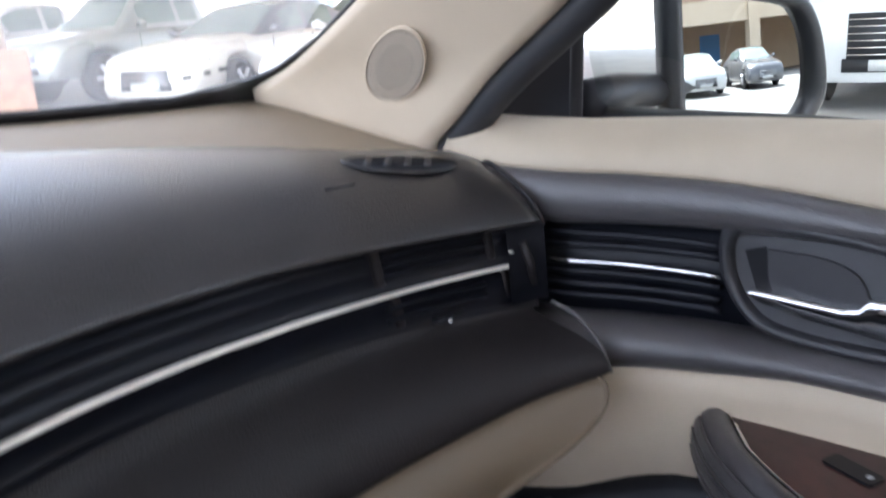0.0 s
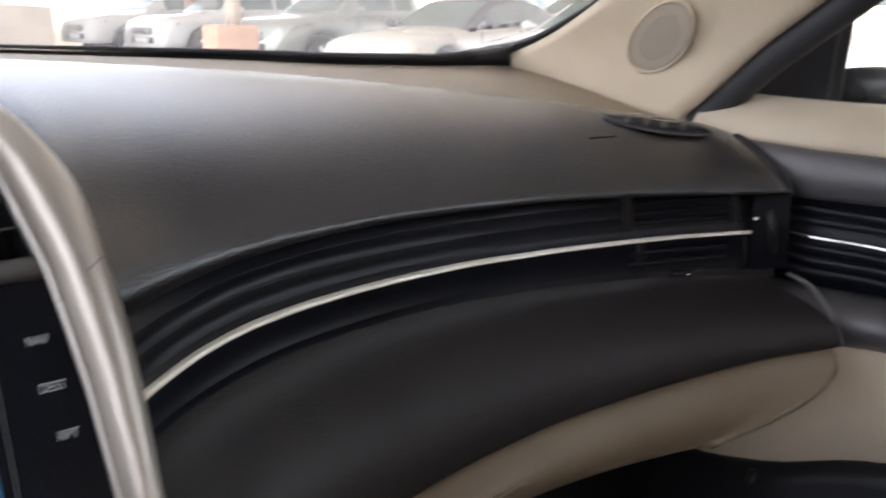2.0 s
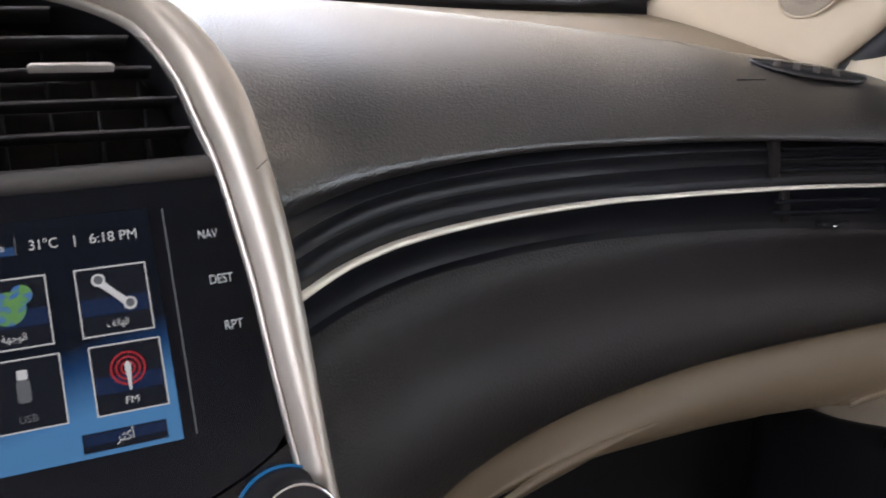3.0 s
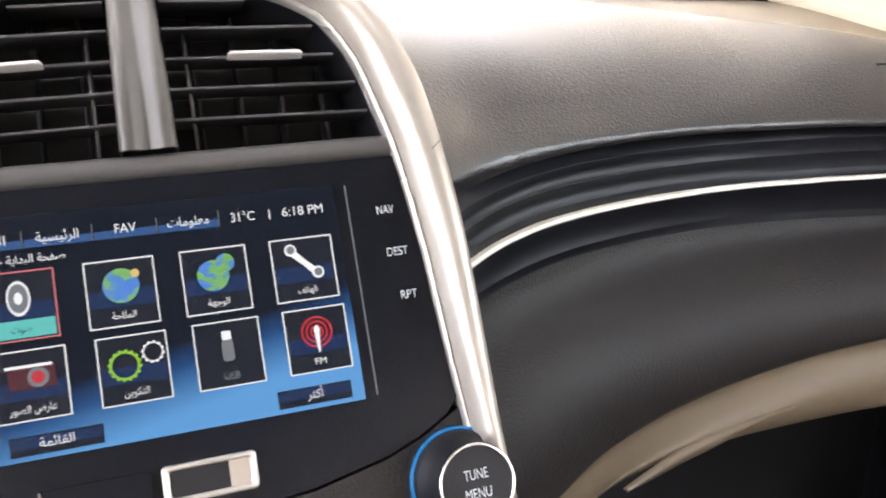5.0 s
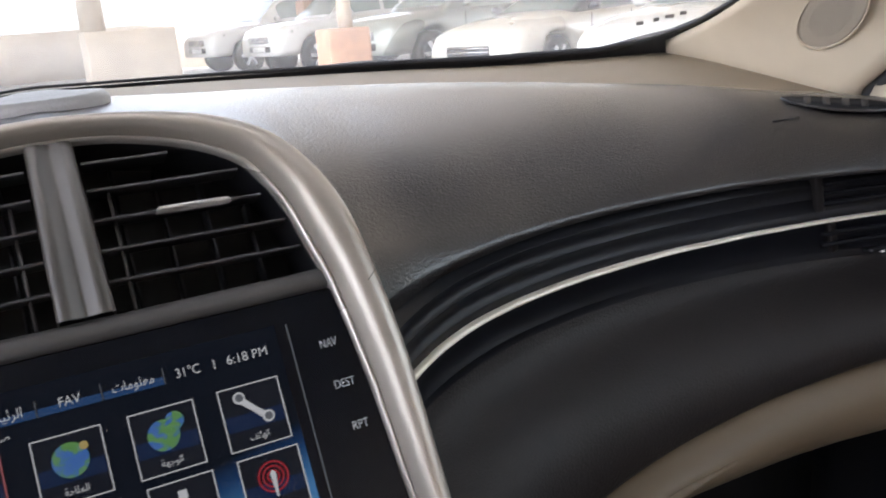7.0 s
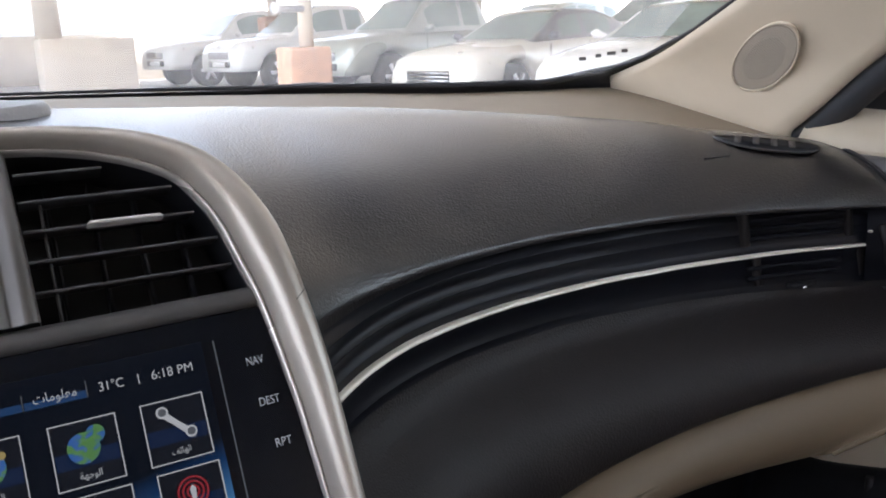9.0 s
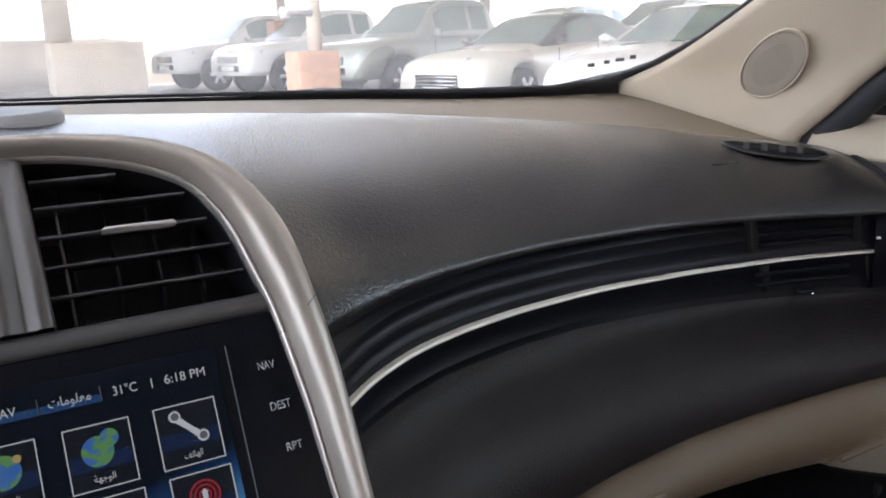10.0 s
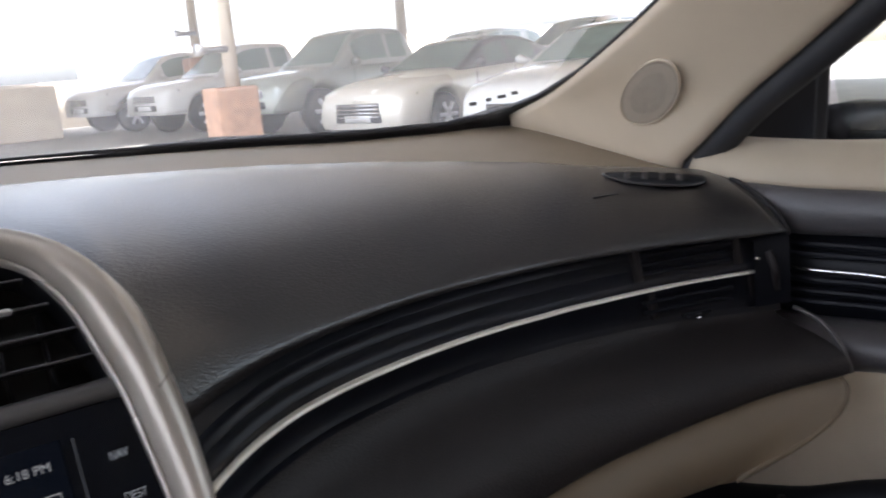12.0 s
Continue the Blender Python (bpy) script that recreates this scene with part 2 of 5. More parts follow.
# the silver arch's outer and inner line: height in its own plane, half width
ARCH_OUT = [(-0.20, 0.142), (-0.16, 0.139), (-0.108, 0.1355), (-0.066, 0.1350), (-0.033, 0.1348), (0.002, 0.1338), (0.036, 0.1303), (0.066, 0.1255), (0.0855, 0.1185), (0.103, 0.1075), (0.117, 0.0915), (0.1272, 0.066), (0.1328, 0.032), (0.1347, 0.0)]
ARCH_IN = [(-0.20, 0.128), (-0.16, 0.126), (-0.108, 0.1235), (-0.062, 0.1200), (-0.033, 0.1182), (-0.010, 0.1165), (0.034, 0.1108), (0.058, 0.1050), (0.080, 0.0985), (0.0955, 0.0900), (0.107, 0.0800), (0.1175, 0.0580), (0.1245, 0.028), (0.1265, 0.0)]


def station_ends(x, end):
    """Squeeze a station so that the row ends at the given distance from the middle."""
    a = abs(x)
    if a > 0.5:
        a = 0.5 + (a - 0.5) * (end - 0.5) / 0.20
    return math.copysign(a, x), a


dashboard = thing("dashboard", "dark brown leather dashboard with beige lower trim and bright strip", "dashboard", (0, 0.5, 0.9))


def dash_part(name, bm, mat, label="", parent=None):
    bm.transform(Matrix.Translation((0, -0.5, -0.9)))
    return part(name, bm, mat, parent or dashboard, label)


def behind_arch(x, y, z):
    """The pad passes behind the arch: keep it clear of the vents inside."""
    w = (z - 0.98 + 0.4472 * 0.054) / 0.8944
    if w > 0.139:
        return y
    o, i = spline(ARCH_OUT, w), spline(ARCH_IN, w)
    return max(y, 0.40 + 0.4472 * w + 0.8944 * 0.054) if abs(x) < i + 1.3 * (o - i) else y


pad_rows = []
for x in STATIONS:
    xr, ar = station_ends(x, 0.70)
    xf, af = station_ends(x, 0.655)
    yr, zr = spline(PAD_REAR, ar)
    yf, zf = spline(PAD_FRONT, af)
    d = yr - yf
    cy, cz = spline(PAD_CREST, af)
    row = bez((xr, yr, zr), (xr, yr - 0.40 * d, zr + 0.010 - 0.012 * min(1.0, max(0.0, (ar - 0.42) / 0.14))), (xf, yf + 0.46 * (cy - yf), cz - 0.006), (xf, yf - 0.0012, zf - 0.0008), 27)
    row += [(xf, yf + 0.0016, zf - 0.0022), (xf, yf + 0.016, zf - 0.0035)]
    pad_rows.append([(px, behind_arch(px, py, pz), pz) for px, py, pz in row])
shell(dash_part("leather_pad", loft(pad_rows), PAD, "dark brown grained leather pad"), 0.004)

deck_rows = []
for x in STATIONS:
    xr, ar = station_ends(x, 0.70)
    xw, aw = station_ends(x, 0.745)
    yr, zr = spline(PAD_REAR, ar)
    yw, zw = spline(WINDSCREEN_BASE, aw)
    deck_rows.append(bez((xw, yw + 0.06, zw - 0.012), (xw, yw - 0.02, zw), (xr, yr + 0.3 * (yw - yr), zr - 0.006), (xr, yr + 0.001, zr - 0.004), 12) + [(xr, yr - 0.006, zr - 0.012)])
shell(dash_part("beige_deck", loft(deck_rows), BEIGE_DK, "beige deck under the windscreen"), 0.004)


def wing(profile, x0, x1, n=90, slant=0.0):
    """Rows along one side of the dash; profile(x) gives (dy, z) from the strip's line."""
    rows = []
    for i in range(n + 1):
        x = x0 + (x1 - x0) * i / n
        pts = profile(x)
        end = slant * max(0.0, (x - 0.45) / 0.20)
        back = lambda z: end * min(pts[0][1] - z, 0.062) ** 2 / 0.062
        rows.append([(x - back(z), spline(STRIP_LINE, x - back(z)) + dy, z) for dy, z in pts])
    return rows


def band_profile(x):
    """Three shallow steps above the strip, one below; they fade out towards the door."""
    b, top, h = spline(BAND_BOTTOM, x), spline(PAD_FRONT, x)[1], spline(STRIP_HEIGHT, x)
    f = lambda k: h + 0.007 + (top - 0.004 - h - 0.007) * k
    q = min(1.0, max(0.12, 1.0 - (x - 0.24) / 0.22))
    g = lambda d: 0.0045 - d * q
    return [(0.018, top), (0.0075, f(1.0)), (0.0050, f(0.80)), (g(0.0022), f(0.765)), (g(0.0026), f(0.745)), (g(0.0002), f(0.725)), (0.0045, f(0.44)), (g(0.0022), f(0.405)), (g(0.0026), f(0.385)), (g(0.0), f(0.365)), (0.0047, f(0.08)), (g(0.0020), f(0.03)), (g(0.0024), f(0.0)), (0.003, f(-0.04)),
            (0.003, h - 0.004), (0.0045, h - 0.005), (0.0045, b + 0.003), (g(0.0012), b + 0.001), (g(0.0014), b), (0.0040, b - 0.001), (0.0032, b - 0.006)]


dash_part("dark_band", loft(wing(band_profile, 0.134, 0.663, 110)), NAVY, "stepped satin black band")
strip_at = lambda x: (x, spline(STRIP_LINE, x), spline(STRIP_HEIGHT, x))
dash_part("chrome_strip", loft([[(x, y + a, z + b * k) for a, b in ((0.004, 0.0018), (-0.0015, 0.0018), (-0.0030, 0.0006), (-0.0030, -0.0006), (-0.0015, -0.0018), (0.004, -0.0018))] for (x, y, z), k in [(strip_at(0.136 + 0.503 * i / 80), 1.0 - 0.45 * max(0.0, (i - 20) / 60)) for i in range(81)]]), STRIP, "thin bright metal strip")


def glove_profile(x):
    b, l, o = spline(BAND_BOTTOM, x), spline(LOWER_TOP, x), spline(LOWER_OUT, x) - spline(STRIP_LINE, x)
    h = b - l
    return [(dy, z) for _, dy, z in bez((0, 0.0032, b - 0.005), (0, -0.002, b - 0.36 * h), (0, o, l + 0.66 * h), (0, o, l + 0.004), 18)] + [(o + 0.0006, l + 0.001), (o + 0.004, l - 0.002), (o + 0.016, l - 0.004)]


def lower_profile(x):
    l, o = spline(LOWER_TOP, x), spline(LOWER_OUT, x) - spline(STRIP_LINE, x)
    return [(o + 0.014, l - 0.001)] + [(dy, z) for _, dy, z in bez((0, o + 0.002, l - 0.002), (0, o - 0.016, l - 0.012), (0, o - 0.022, 0.81), (0, o - 0.012, 0.798 - 0.02 * max(0, 0.3 - x)), 10)] + [(o + 0.016, 0.792), (o + 0.116, 0.790)]


glovebox = dash_part("glovebox_lid", loft(wing(glove_profile, 0.134, 0.657)), DARK, "dark grained glovebox lid")
trim_rows = wing(lower_profile, 0.138, 0.650, slant=1.7)
dash_part("lower_trim", loft(trim_rows), TAUPE, "beige lower trim")
dash_part("trim_bead", tube([(x + 0.002, y, z) for x, y, z in trim_rows[-1][1:-2]], 0.0024, 8, up=(0, 1, 0)), TAUPE, "rounded bead at the trim's end")

# vent at the dash's end, with two dividers, a thumb wheel and a small bright pointer
for x0, w0 in ((0.5265, 0.0085), (0.6185, 0.0075)):
    for z0, z1, off in ((0.950, 0.984, 0.000), (0.914, 0.940, 0.004)):
        dx = 0.0085 if z0 < 0.93 else 0.0
        y0 = spline(STRIP_LINE, x0 + dx) - 0.001
        bm = box(x0 + dx, x0 + dx + w0, y0, y0 + 0.02, z0, z1)
        for v in bm.verts:
            v.co.x += (0.984 - v.co.z) * 0.16
        bevel(dash_part("vent_divider", bm, DARK, "upright vent divider"), 0.002)
end_plate = dash_part("vent_end", loft(wing(lambda x: [(0.01, 0.982), (-0.0035, 0.979), (-0.0045, 0.945), (-0.0055, 0.912), (0.006, 0.909)], 0.634, 0.664, 12)), VENT_BLACK, "black vent end with thumb wheel")
dash_part("thumb_wheel", tube([(0.654, 0.4500, 0.925), (0.650, 0.4480, 0.943), (0.646, 0.4520, 0.960)], 0.0035, 10, up=(0, 1, 0)), DARK)
dash_part("wheel_mark", box(0.6345, 0.6368, 0.4535, 0.4565, 0.9545, 0.9562), STRIP)
for k, z in enumerate((0.922, 0.931, 0.956, 0.964, 0.972)):
    pts = [(x, spline(STRIP_LINE, x) + 0.0025, z) for x in np.linspace(0.538, 0.620, 12)]
    dash_part("vent_slat", tube(pts, 0.0022, 6), VENT_BLACK)
dash_part("vent_pointer", tube([(0.5800, 0.4735, 0.9125), (0.5832, 0.4722, 0.9127)], 0.0012, 8, up=(0, 1, 0)), CHROME, "small bright pointer")
dash_part("pointer_slot", box(0.575, 0.602, 0.477, 0.486, 0.9112, 0.9140), BLACK)

# de-mister vent let into the pad


def on_surface(rows, place, along):
    """A frame lying on a lofted surface at the point of it nearest to place: u along the given way, n out of it."""
    best = min(((i, j) for i in range(1, len(rows) - 1) for j in range(1, len(rows[0]) - 1)), key=lambda k: (Vector(rows[k[0]][k[1]]) - Vector(place)).length)
    i, j = best
    n = (Vector(rows[i + 1][j]) - Vector(rows[i - 1][j])).cross(Vector(rows[i][j + 1]) - Vector(rows[i][j - 1])).normalized()
    if n.dot(Vector((0, 0, 1.3)) + Vector((0, -0.6, 0)) + Vector((-1.2 if place[2] > 1.06 else 0, 0, -1.2 if place[2] > 1.06 else 0))) < 0:
        n = -n
    u = Vector(along)
    u = (u - n * u.dot(n)).normalized()
    w = n.cross(u)
    c = Vector(place) - n * (Vector(place) - Vector(rows[i][j])).dot(n)
    return Matrix(((u.x, w.x, n.x, c.x), (u.y, w.y, n.y, c.y), (u.z, w.z, n.z, c.z), (0, 0, 0, 1)))


DV = on_surface(pad_rows, (0.611, 0.5415, 1.0235), (0.88, -0.44, -0.2)) @ Matrix.Translation((0, 0.0075, 0.0012))
lens = lambda a, b, k: [(a * math.cos(t), (b if math.sin(t) > 0 else b * k) * math.sin(t)) for t in np.linspace(0, 2 * math.pi, 37)[:-1]]
dv = dash_part("demister_vent", frame_ring(lens(0.0485, 0.0090, 3.0), lens(0.0468, 0.0076, 3.3), 0.0016, DV), PAD, "small leaf-shaped demister vent")
dash_part("vent_floor", prism(lens(0.0472, 0.0080, 3.2), 0.0012, DV), VENT_BLACK, parent=dv).parent = dv
for k in range(4):
    u = -0.026 + 0.0165 * k
    h = 0.0250 * math.sqrt(max(0.05, 1 - (u / 0.044)**2))
    bm = box(u - 0.0030, u + 0.0030, -h, 0.26 * h, 0.001, 0.0018, DV)
    for v in bm.verts:
        v.co += (DV.col[0].to_3d() * 0.35 + DV.col[2].to_3d() * 0.05) * (v.co - DV.translation).dot(DV.col[1].to_3d())
    dash_part("vent_fin", bm, VANE, parent=dv)
# small slot on the pad
dash_part("pad_slot", box(-0.013, 0.013, -0.0008, 0.0008, -0.0004, 0.0006, on_surface(pad_rows, (0.540, 0.528, 1.036), (1, -0.1, 0))), BLACK)
# grille dome in the middle of the dash
dome = [[(0.043 * math.cos(a) * f, 0.62 + 0.042 * math.sin(a) * f, 1.095 + h) for f, h in ((1.0, 0.0), (1.0, 0.006), (0.93, 0.010), (0.80, 0.0095), (0.6, 0.011), (0.3, 0.013), (0.01, 0.0135))] for a in np.linspace(0, 2 * math.pi, 49)]
dash_part("centre_grille", loft(dome), material("pale_grey_grille", (0.16, 0.155, 0.15), 0.5, bump=0.4, bump_scale=500, kind="leather"), "domed grey grille")
# glovebox pull, a long shallow recess in the lower trim
pull = []
for i in range(25):
    t = i / 24
    x = 0.245 + 0.135 * t
    h = 0.0060 * math.sin(math.pi * min(1, t * 1.15 + 0.02)) ** 0.7 if t * 1.15 + 0.02 < 1 else 0.0003
    y, z = spline(LOWER_OUT, x) - 0.0165, spline(LOWER_TOP, x) - 0.0165 - 0.002 * t
    pull.append([(x, y, z + h * 0.3), (x, y - 0.004, z), (x, y - 0.0035, z - h), (x, y + 0.002, z - h - 0.001)])
dash_part("glovebox_pull", loft(pull), TAUPE, "long shallow pull")

# edge beads where the dash meets the door
dash_part("edge_bead", tube(catmull([(0.707, 0.568, 1.014), (0.688, 0.51, 1.007), (0.668, 0.462, 0.992), (0.660, 0.441, 0.974)], 14), 0.0018, 8), DARK)
dash_part("edge_bead", tube(catmull([(0.664, 0.440, 0.908), (0.667, 0.418, 0.900), (0.665, 0.396, 0.882), (0.659, 0.383, 0.864)], 14), 0.0022, 8), GREY)

# ---- the yard outside; it falls slightly to one side ----
GROUND = Matrix.Rotation(radians(1.3), 4, "Y")
CONCRETE = material("yard_concrete", (0.22, 0.208, 0.192), 0.9, scale=1.2, vary=0.25, bump=0.4, bump_scale=60)
ground = tagged(part("ground", box(-400, 400, -400, 400, -0.4, 0.0, GROUND), CONCRETE), "pale dusty concrete yard", "ground", kind="structure")
PAINT_WHITE = material("white_car_paint", (0.54, 0.54, 0.52), 0.25, coat=0.5, vary=0.03, scale=3)
PAINT_SILVER = material("silver_green_car_paint", (0.30, 0.32, 0.29), 0.3, metal=0.4, coat=0.5, vary=0.04, scale=3)
PAINT_DARK = material("dark_grey_car_paint", (0.13, 0.13, 0.137), 0.28, metal=0.3, coat=0.5, vary=0.05, scale=3)
PAINT_BEIGE = material("pale_gold_car_paint", (0.60, 0.57, 0.50), 0.28, metal=0.2, coat=0.5, vary=0.04, scale=3)
CAR_GLASS = material("tinted_car_glass", (0.15, 0.19, 0.175), 0.08, vary=0.3, scale=2, coat=0.3)
TYRE = material("tyre_rubber", (0.02, 0.02, 0.02), 0.85, vary=0.2)
ALLOY = material("alloy_wheel", (0.45, 0.45, 0.46), 0.35, metal=0.8)
LAMP = material("headlamp_glass", (0.11, 0.12, 0.125), 0.14, metal=0.3, vary=0.4, scale=20, coat=0.5)
CAR_BLACK = material("car_black_trim", (0.02, 0.02, 0.022), 0.5)
CAR_CHROME = material("car_chrome", (0.75, 0.75, 0.76), 0.15, metal=1.0)
AMBER = material("amber_lamp", (0.55, 0.16, 0.03), 0.25)

# kinds: length, half width, wheel radius, axle places, body outline (y back from the nose, top height), roof outline (y, z)
KINDS = {
    "sedan": (4.9, 0.92, 0.33, (0.95, 3.80), [(0.0, 0.62), (0.10, 0.74), (0.5, 0.86), (1.0, 0.93), (1.6, 0.97), (3.9, 1.02), (4.7, 1.02), (4.9, 0.92)], [(1.45, 0.95), (1.9, 1.16), (2.35, 1.37), (2.8, 1.44), (3.3, 1.43), (3.8, 1.30), (4.35, 1.03)]),
    "pickup": (5.2, 0.92, 0.40, (0.95, 4.05), [(0.0, 0.86), (0.08, 0.98), (0.4, 1.06), (1.0, 1.11), (1.5, 1.15), (3.4, 1.18), (5.0, 1.18), (5.2, 1.12)], [(1.35, 1.13), (1.75, 1.45), (2.10, 1.72), (2.5, 1.80), (3.2, 1.79), (3.42, 1.70), (3.55, 1.18)]),
    "suv": (4.9, 0.97, 0.39, (0.95, 3.85), [(0.0, 0.90), (0.08, 1.02), (0.4, 1.10), (1.0, 1.15), (1.5, 1.18), (3.4, 1.20), (4.8, 1.20), (4.9, 1.05)], [(1.30, 1.16), (1.75, 1.48), (2.15, 1.73), (2.7, 1.82), (3.9, 1.80), (4.5, 1.68), (4.85, 1.22)]),
}


def car(kind, paint, label, m, roof_paint=None):
    length, hw, wr, axles, top, roof = KINDS[kind]
    ob = new("parked_" + ("car" if kind == "sedan" else kind))
    ob.matrix_world = m
    tagged(ob, label, "car" if kind == "sedan" else kind, group="cars parked in a row")
    clear = {"sedan": 0.22, "pickup": 0.44, "suv": 0.28}[kind]
    rows = []
    for y in np.linspace(0, length, 45):
        t = spline(top, y)
        nose = min(1.0, (y + 0.02) / 0.55, (length - y + 0.02) / 0.45)
        w = hw * (0.80 + 0.20 * math.sqrt(max(0.0, 1 - (1 - nose)**2)))
        low = clear
        for a in axles:
            r = wr + 0.06
            if abs(y - a) < r:
                low = max(low, wr + math.sqrt(r * r - (y - a)**2))
        low = min(low, t - 0.10)
        mid = low + 0.55 * (t - low)
        pts = [(w * 0.30, low), (w * 0.94, low), (w, low + 0.2 * (t - low)), (w, mid), (w * 0.97, t - 0.10), (w * 0.90, t - 0.02), (w * 0.6, t + 0.025), (0, t + 0.035)]
        rows.append([(-x, y, z) for x, z in pts] + [(x, y, z) for x, z in pts[-2::-1]])
    bm = loft(rows)
    for row, rev in ((0, False), (len(rows) - 1, True)):
        n = len(rows[0])
        bm.verts.ensure_lookup_table()
        f = [bm.verts[row * n + i] for i in range(n)]
        bm.faces.new(f if rev else f[::-1])
    bmesh.ops.recalc_face_normals(bm, faces=bm.faces)
    body = part("body", bm, paint, ob)
    # cabin
    y0, y1 = roof[0][0], roof[-1][0]
    rows = []
    for y in np.linspace(y0, y1, 30):
        z = spline(roof, y)
        b = spline(top, y) - 0.02
        wr_, wb = hw * 0.70, hw * 0.90
        f = min(1.0, max(0.0, (z - b) / 0.45))
        wt = wb + (wr_ - wb) * f
        pts = [(wb, b), (wb + (wt - wb) * 0.5, b + 0.5 * (z - b)), (wt, z - 0.03 * f), (wt * 0.85, z + 0.005), (0, z + 0.03 * f)]
        rows.append([(-x, y, zz) for x, zz in pts] + [(x, y, zz) for x, zz in pts[-2::-1]])
    part("cabin", loft(rows), roof_paint or paint, ob)

    def cabin_at(y, h, out=0.006):
        z, b = spline(roof, y), spline(top, y) - 0.02
        f = min(1.0, max(0.0, (z - b) / 0.45))
        wb, wt = hw * 0.90, hw * 0.90 + (hw * 0.70 - hw * 0.90) * f
        return wb + (wt - wb) * h + out, b + h * (z - b)

    front_top = roof[2][0] + 0.12
    ws = []
    for k in range(9):
        y = y0 + 0.10 + (front_top - y0 - 0.10) * k / 8
        z, b = spline(roof, y), spline(top, y)
        f = min(1.0, max(0.0, (z - b) / 0.45))
        wt = hw * (0.90 - 0.20 * f) * 0.86
        ws.append([(x, y - 0.012, z + 0.03 * f * (1 - (x / wt)**2 * 0.8) + 0.010) for x in np.linspace(-wt, wt, 9)])
    part("windscreen", loft(ws), CAR_GLASS, ob, "tinted windscreen")
    doors = ((front_top - 0.30, 2.75), (2.85, 3.60 if kind != "pickup" else 3.30)) + (((3.95, 4.55),) if kind == "suv" else ())
    for s in (-1, 1):
        for a, b in doors:
            rows = []
            for y in np.linspace(a, b, 7):
                hmax = 0.84
                rows.append([(s * cabin_at(y, h)[0], y, cabin_at(y, h)[1]) for h in (0.14, 0.5, hmax)])
            part("side_window", loft(rows, flip=s > 0), CAR_GLASS, ob)
        mx, mz = hw + 0.10, spline(top, 1.75) + 0.08
        part("wing_mirror", tube([(s * (hw - 0.06), 1.78, mz - 0.04), (s * mx, 1.75, mz), (s * (mx + 0.06), 1.76, mz)], [0.03, 0.09, 0.05], 8, 0.8), roof_paint or paint, ob)
        for a in axles:
            wh = part("wheel", tube([(s * (hw - 0.24), a, wr), (s * (hw - 0.22), a, wr), (s * (hw - 0.03), a, wr), (s * hw, a, wr)], [wr * 0.9, wr, wr, wr * 0.86], 24, up=(0, 0, 1)), TYRE, ob)
            rim = part("rim", tube([(s * (hw - 0.02), a, wr), (s * (hw + 0.006), a, wr), (s * (hw + 0.01), a, wr)], [wr * 0.66, wr * 0.66, wr * 0.6], 20, up=(0, 0, 1)), CAR_BLACK, wh)
            for k in range(6):
                q = 2 * math.pi * k / 6
                part("spoke", tube([(s * (hw + 0.014), a, wr), (s * (hw + 0.014), a + wr * 0.62 * math.cos(q), wr + wr * 0.62 * math.sin(q))], wr * 0.10, 6, up=(1, 0, 0)), ALLOY, wh)
        zt = spline(top, 0.1)
        lamp = [[(s * x, y - 0.015, z) for x, y, z in ((hw * 0.55, 0.02, zt - 0.20 + d), (hw * 0.70, 0.05, zt - 0.19 + d), (hw * 0.86, 0.16, zt - 0.17 + d), (hw * 0.97, 0.36, zt - 0.13 + d))] for d in (0, 0.05, 0.10)]
        part("headlamp", loft(lamp), LAMP, ob, "clear headlamp")
        if kind != "sedan":
            part("indicator", box(s * hw * 0.93 - 0.02, s * hw * 0.93 + 0.02, 0.36, 0.46, zt - 0.14, zt - 0.02), AMBER, ob)
        part("fog_lamp", tube([(s * hw * 0.72, 0.10, clear + 0.20), (s * hw * 0.72, 0.01, clear + 0.20)], 0.07, 12, up=(0, 0, 1)), CAR_BLACK, ob)
    zt = spline(top, 0.05)
    g = part("grille", box(-hw * 0.46, hw * 0.46, -0.022, 0.05, zt - {"sedan": 0.34, "pickup": 0.24, "suv": 0.50}[kind], zt - 0.10), CAR_BLACK, ob, "dark grille")
    for k in range(6 if kind == "suv" else 4):
        z = zt - {"sedan": 0.30, "pickup": 0.22, "suv": 0.47}[kind] + k * {"sedan": 0.055, "pickup": 0.035, "suv": 0.062}[kind]
        part("grille_bar", box(-hw * 0.46, hw * 0.46, -0.034, -0.02, z, z + 0.014), CAR_CHROME, g)
    part("lower_intake", box(-hw * 0.5, hw * 0.5, -0.012, 0.05, clear + 0.09, clear + 0.21), CAR_BLACK, ob)
    part("number_plate", box(-0.26, 0.26, -0.03, -0.01, clear + 0.10, clear + 0.20), material("plate_white", (0.5, 0.5, 0.48), 0.5), ob)
    for s in (-1, 1):
        for y in (1.75, 2.80, 3.70):
            if y < length - 0.9:
                part("door_gap", box(s * hw - 0.004, s * hw + 0.003, y, y + 0.012, clear + 0.15, spline(top, y) - 0.06), CAR_BLACK, ob)
    return ob


def parked(x, y, turn):
    """Nose at (x, y) on the yard; turn 0 faces back towards our car's tail, -90 faces left."""
    return GROUND @ pose(x, y, 0, 0, 0, turn)


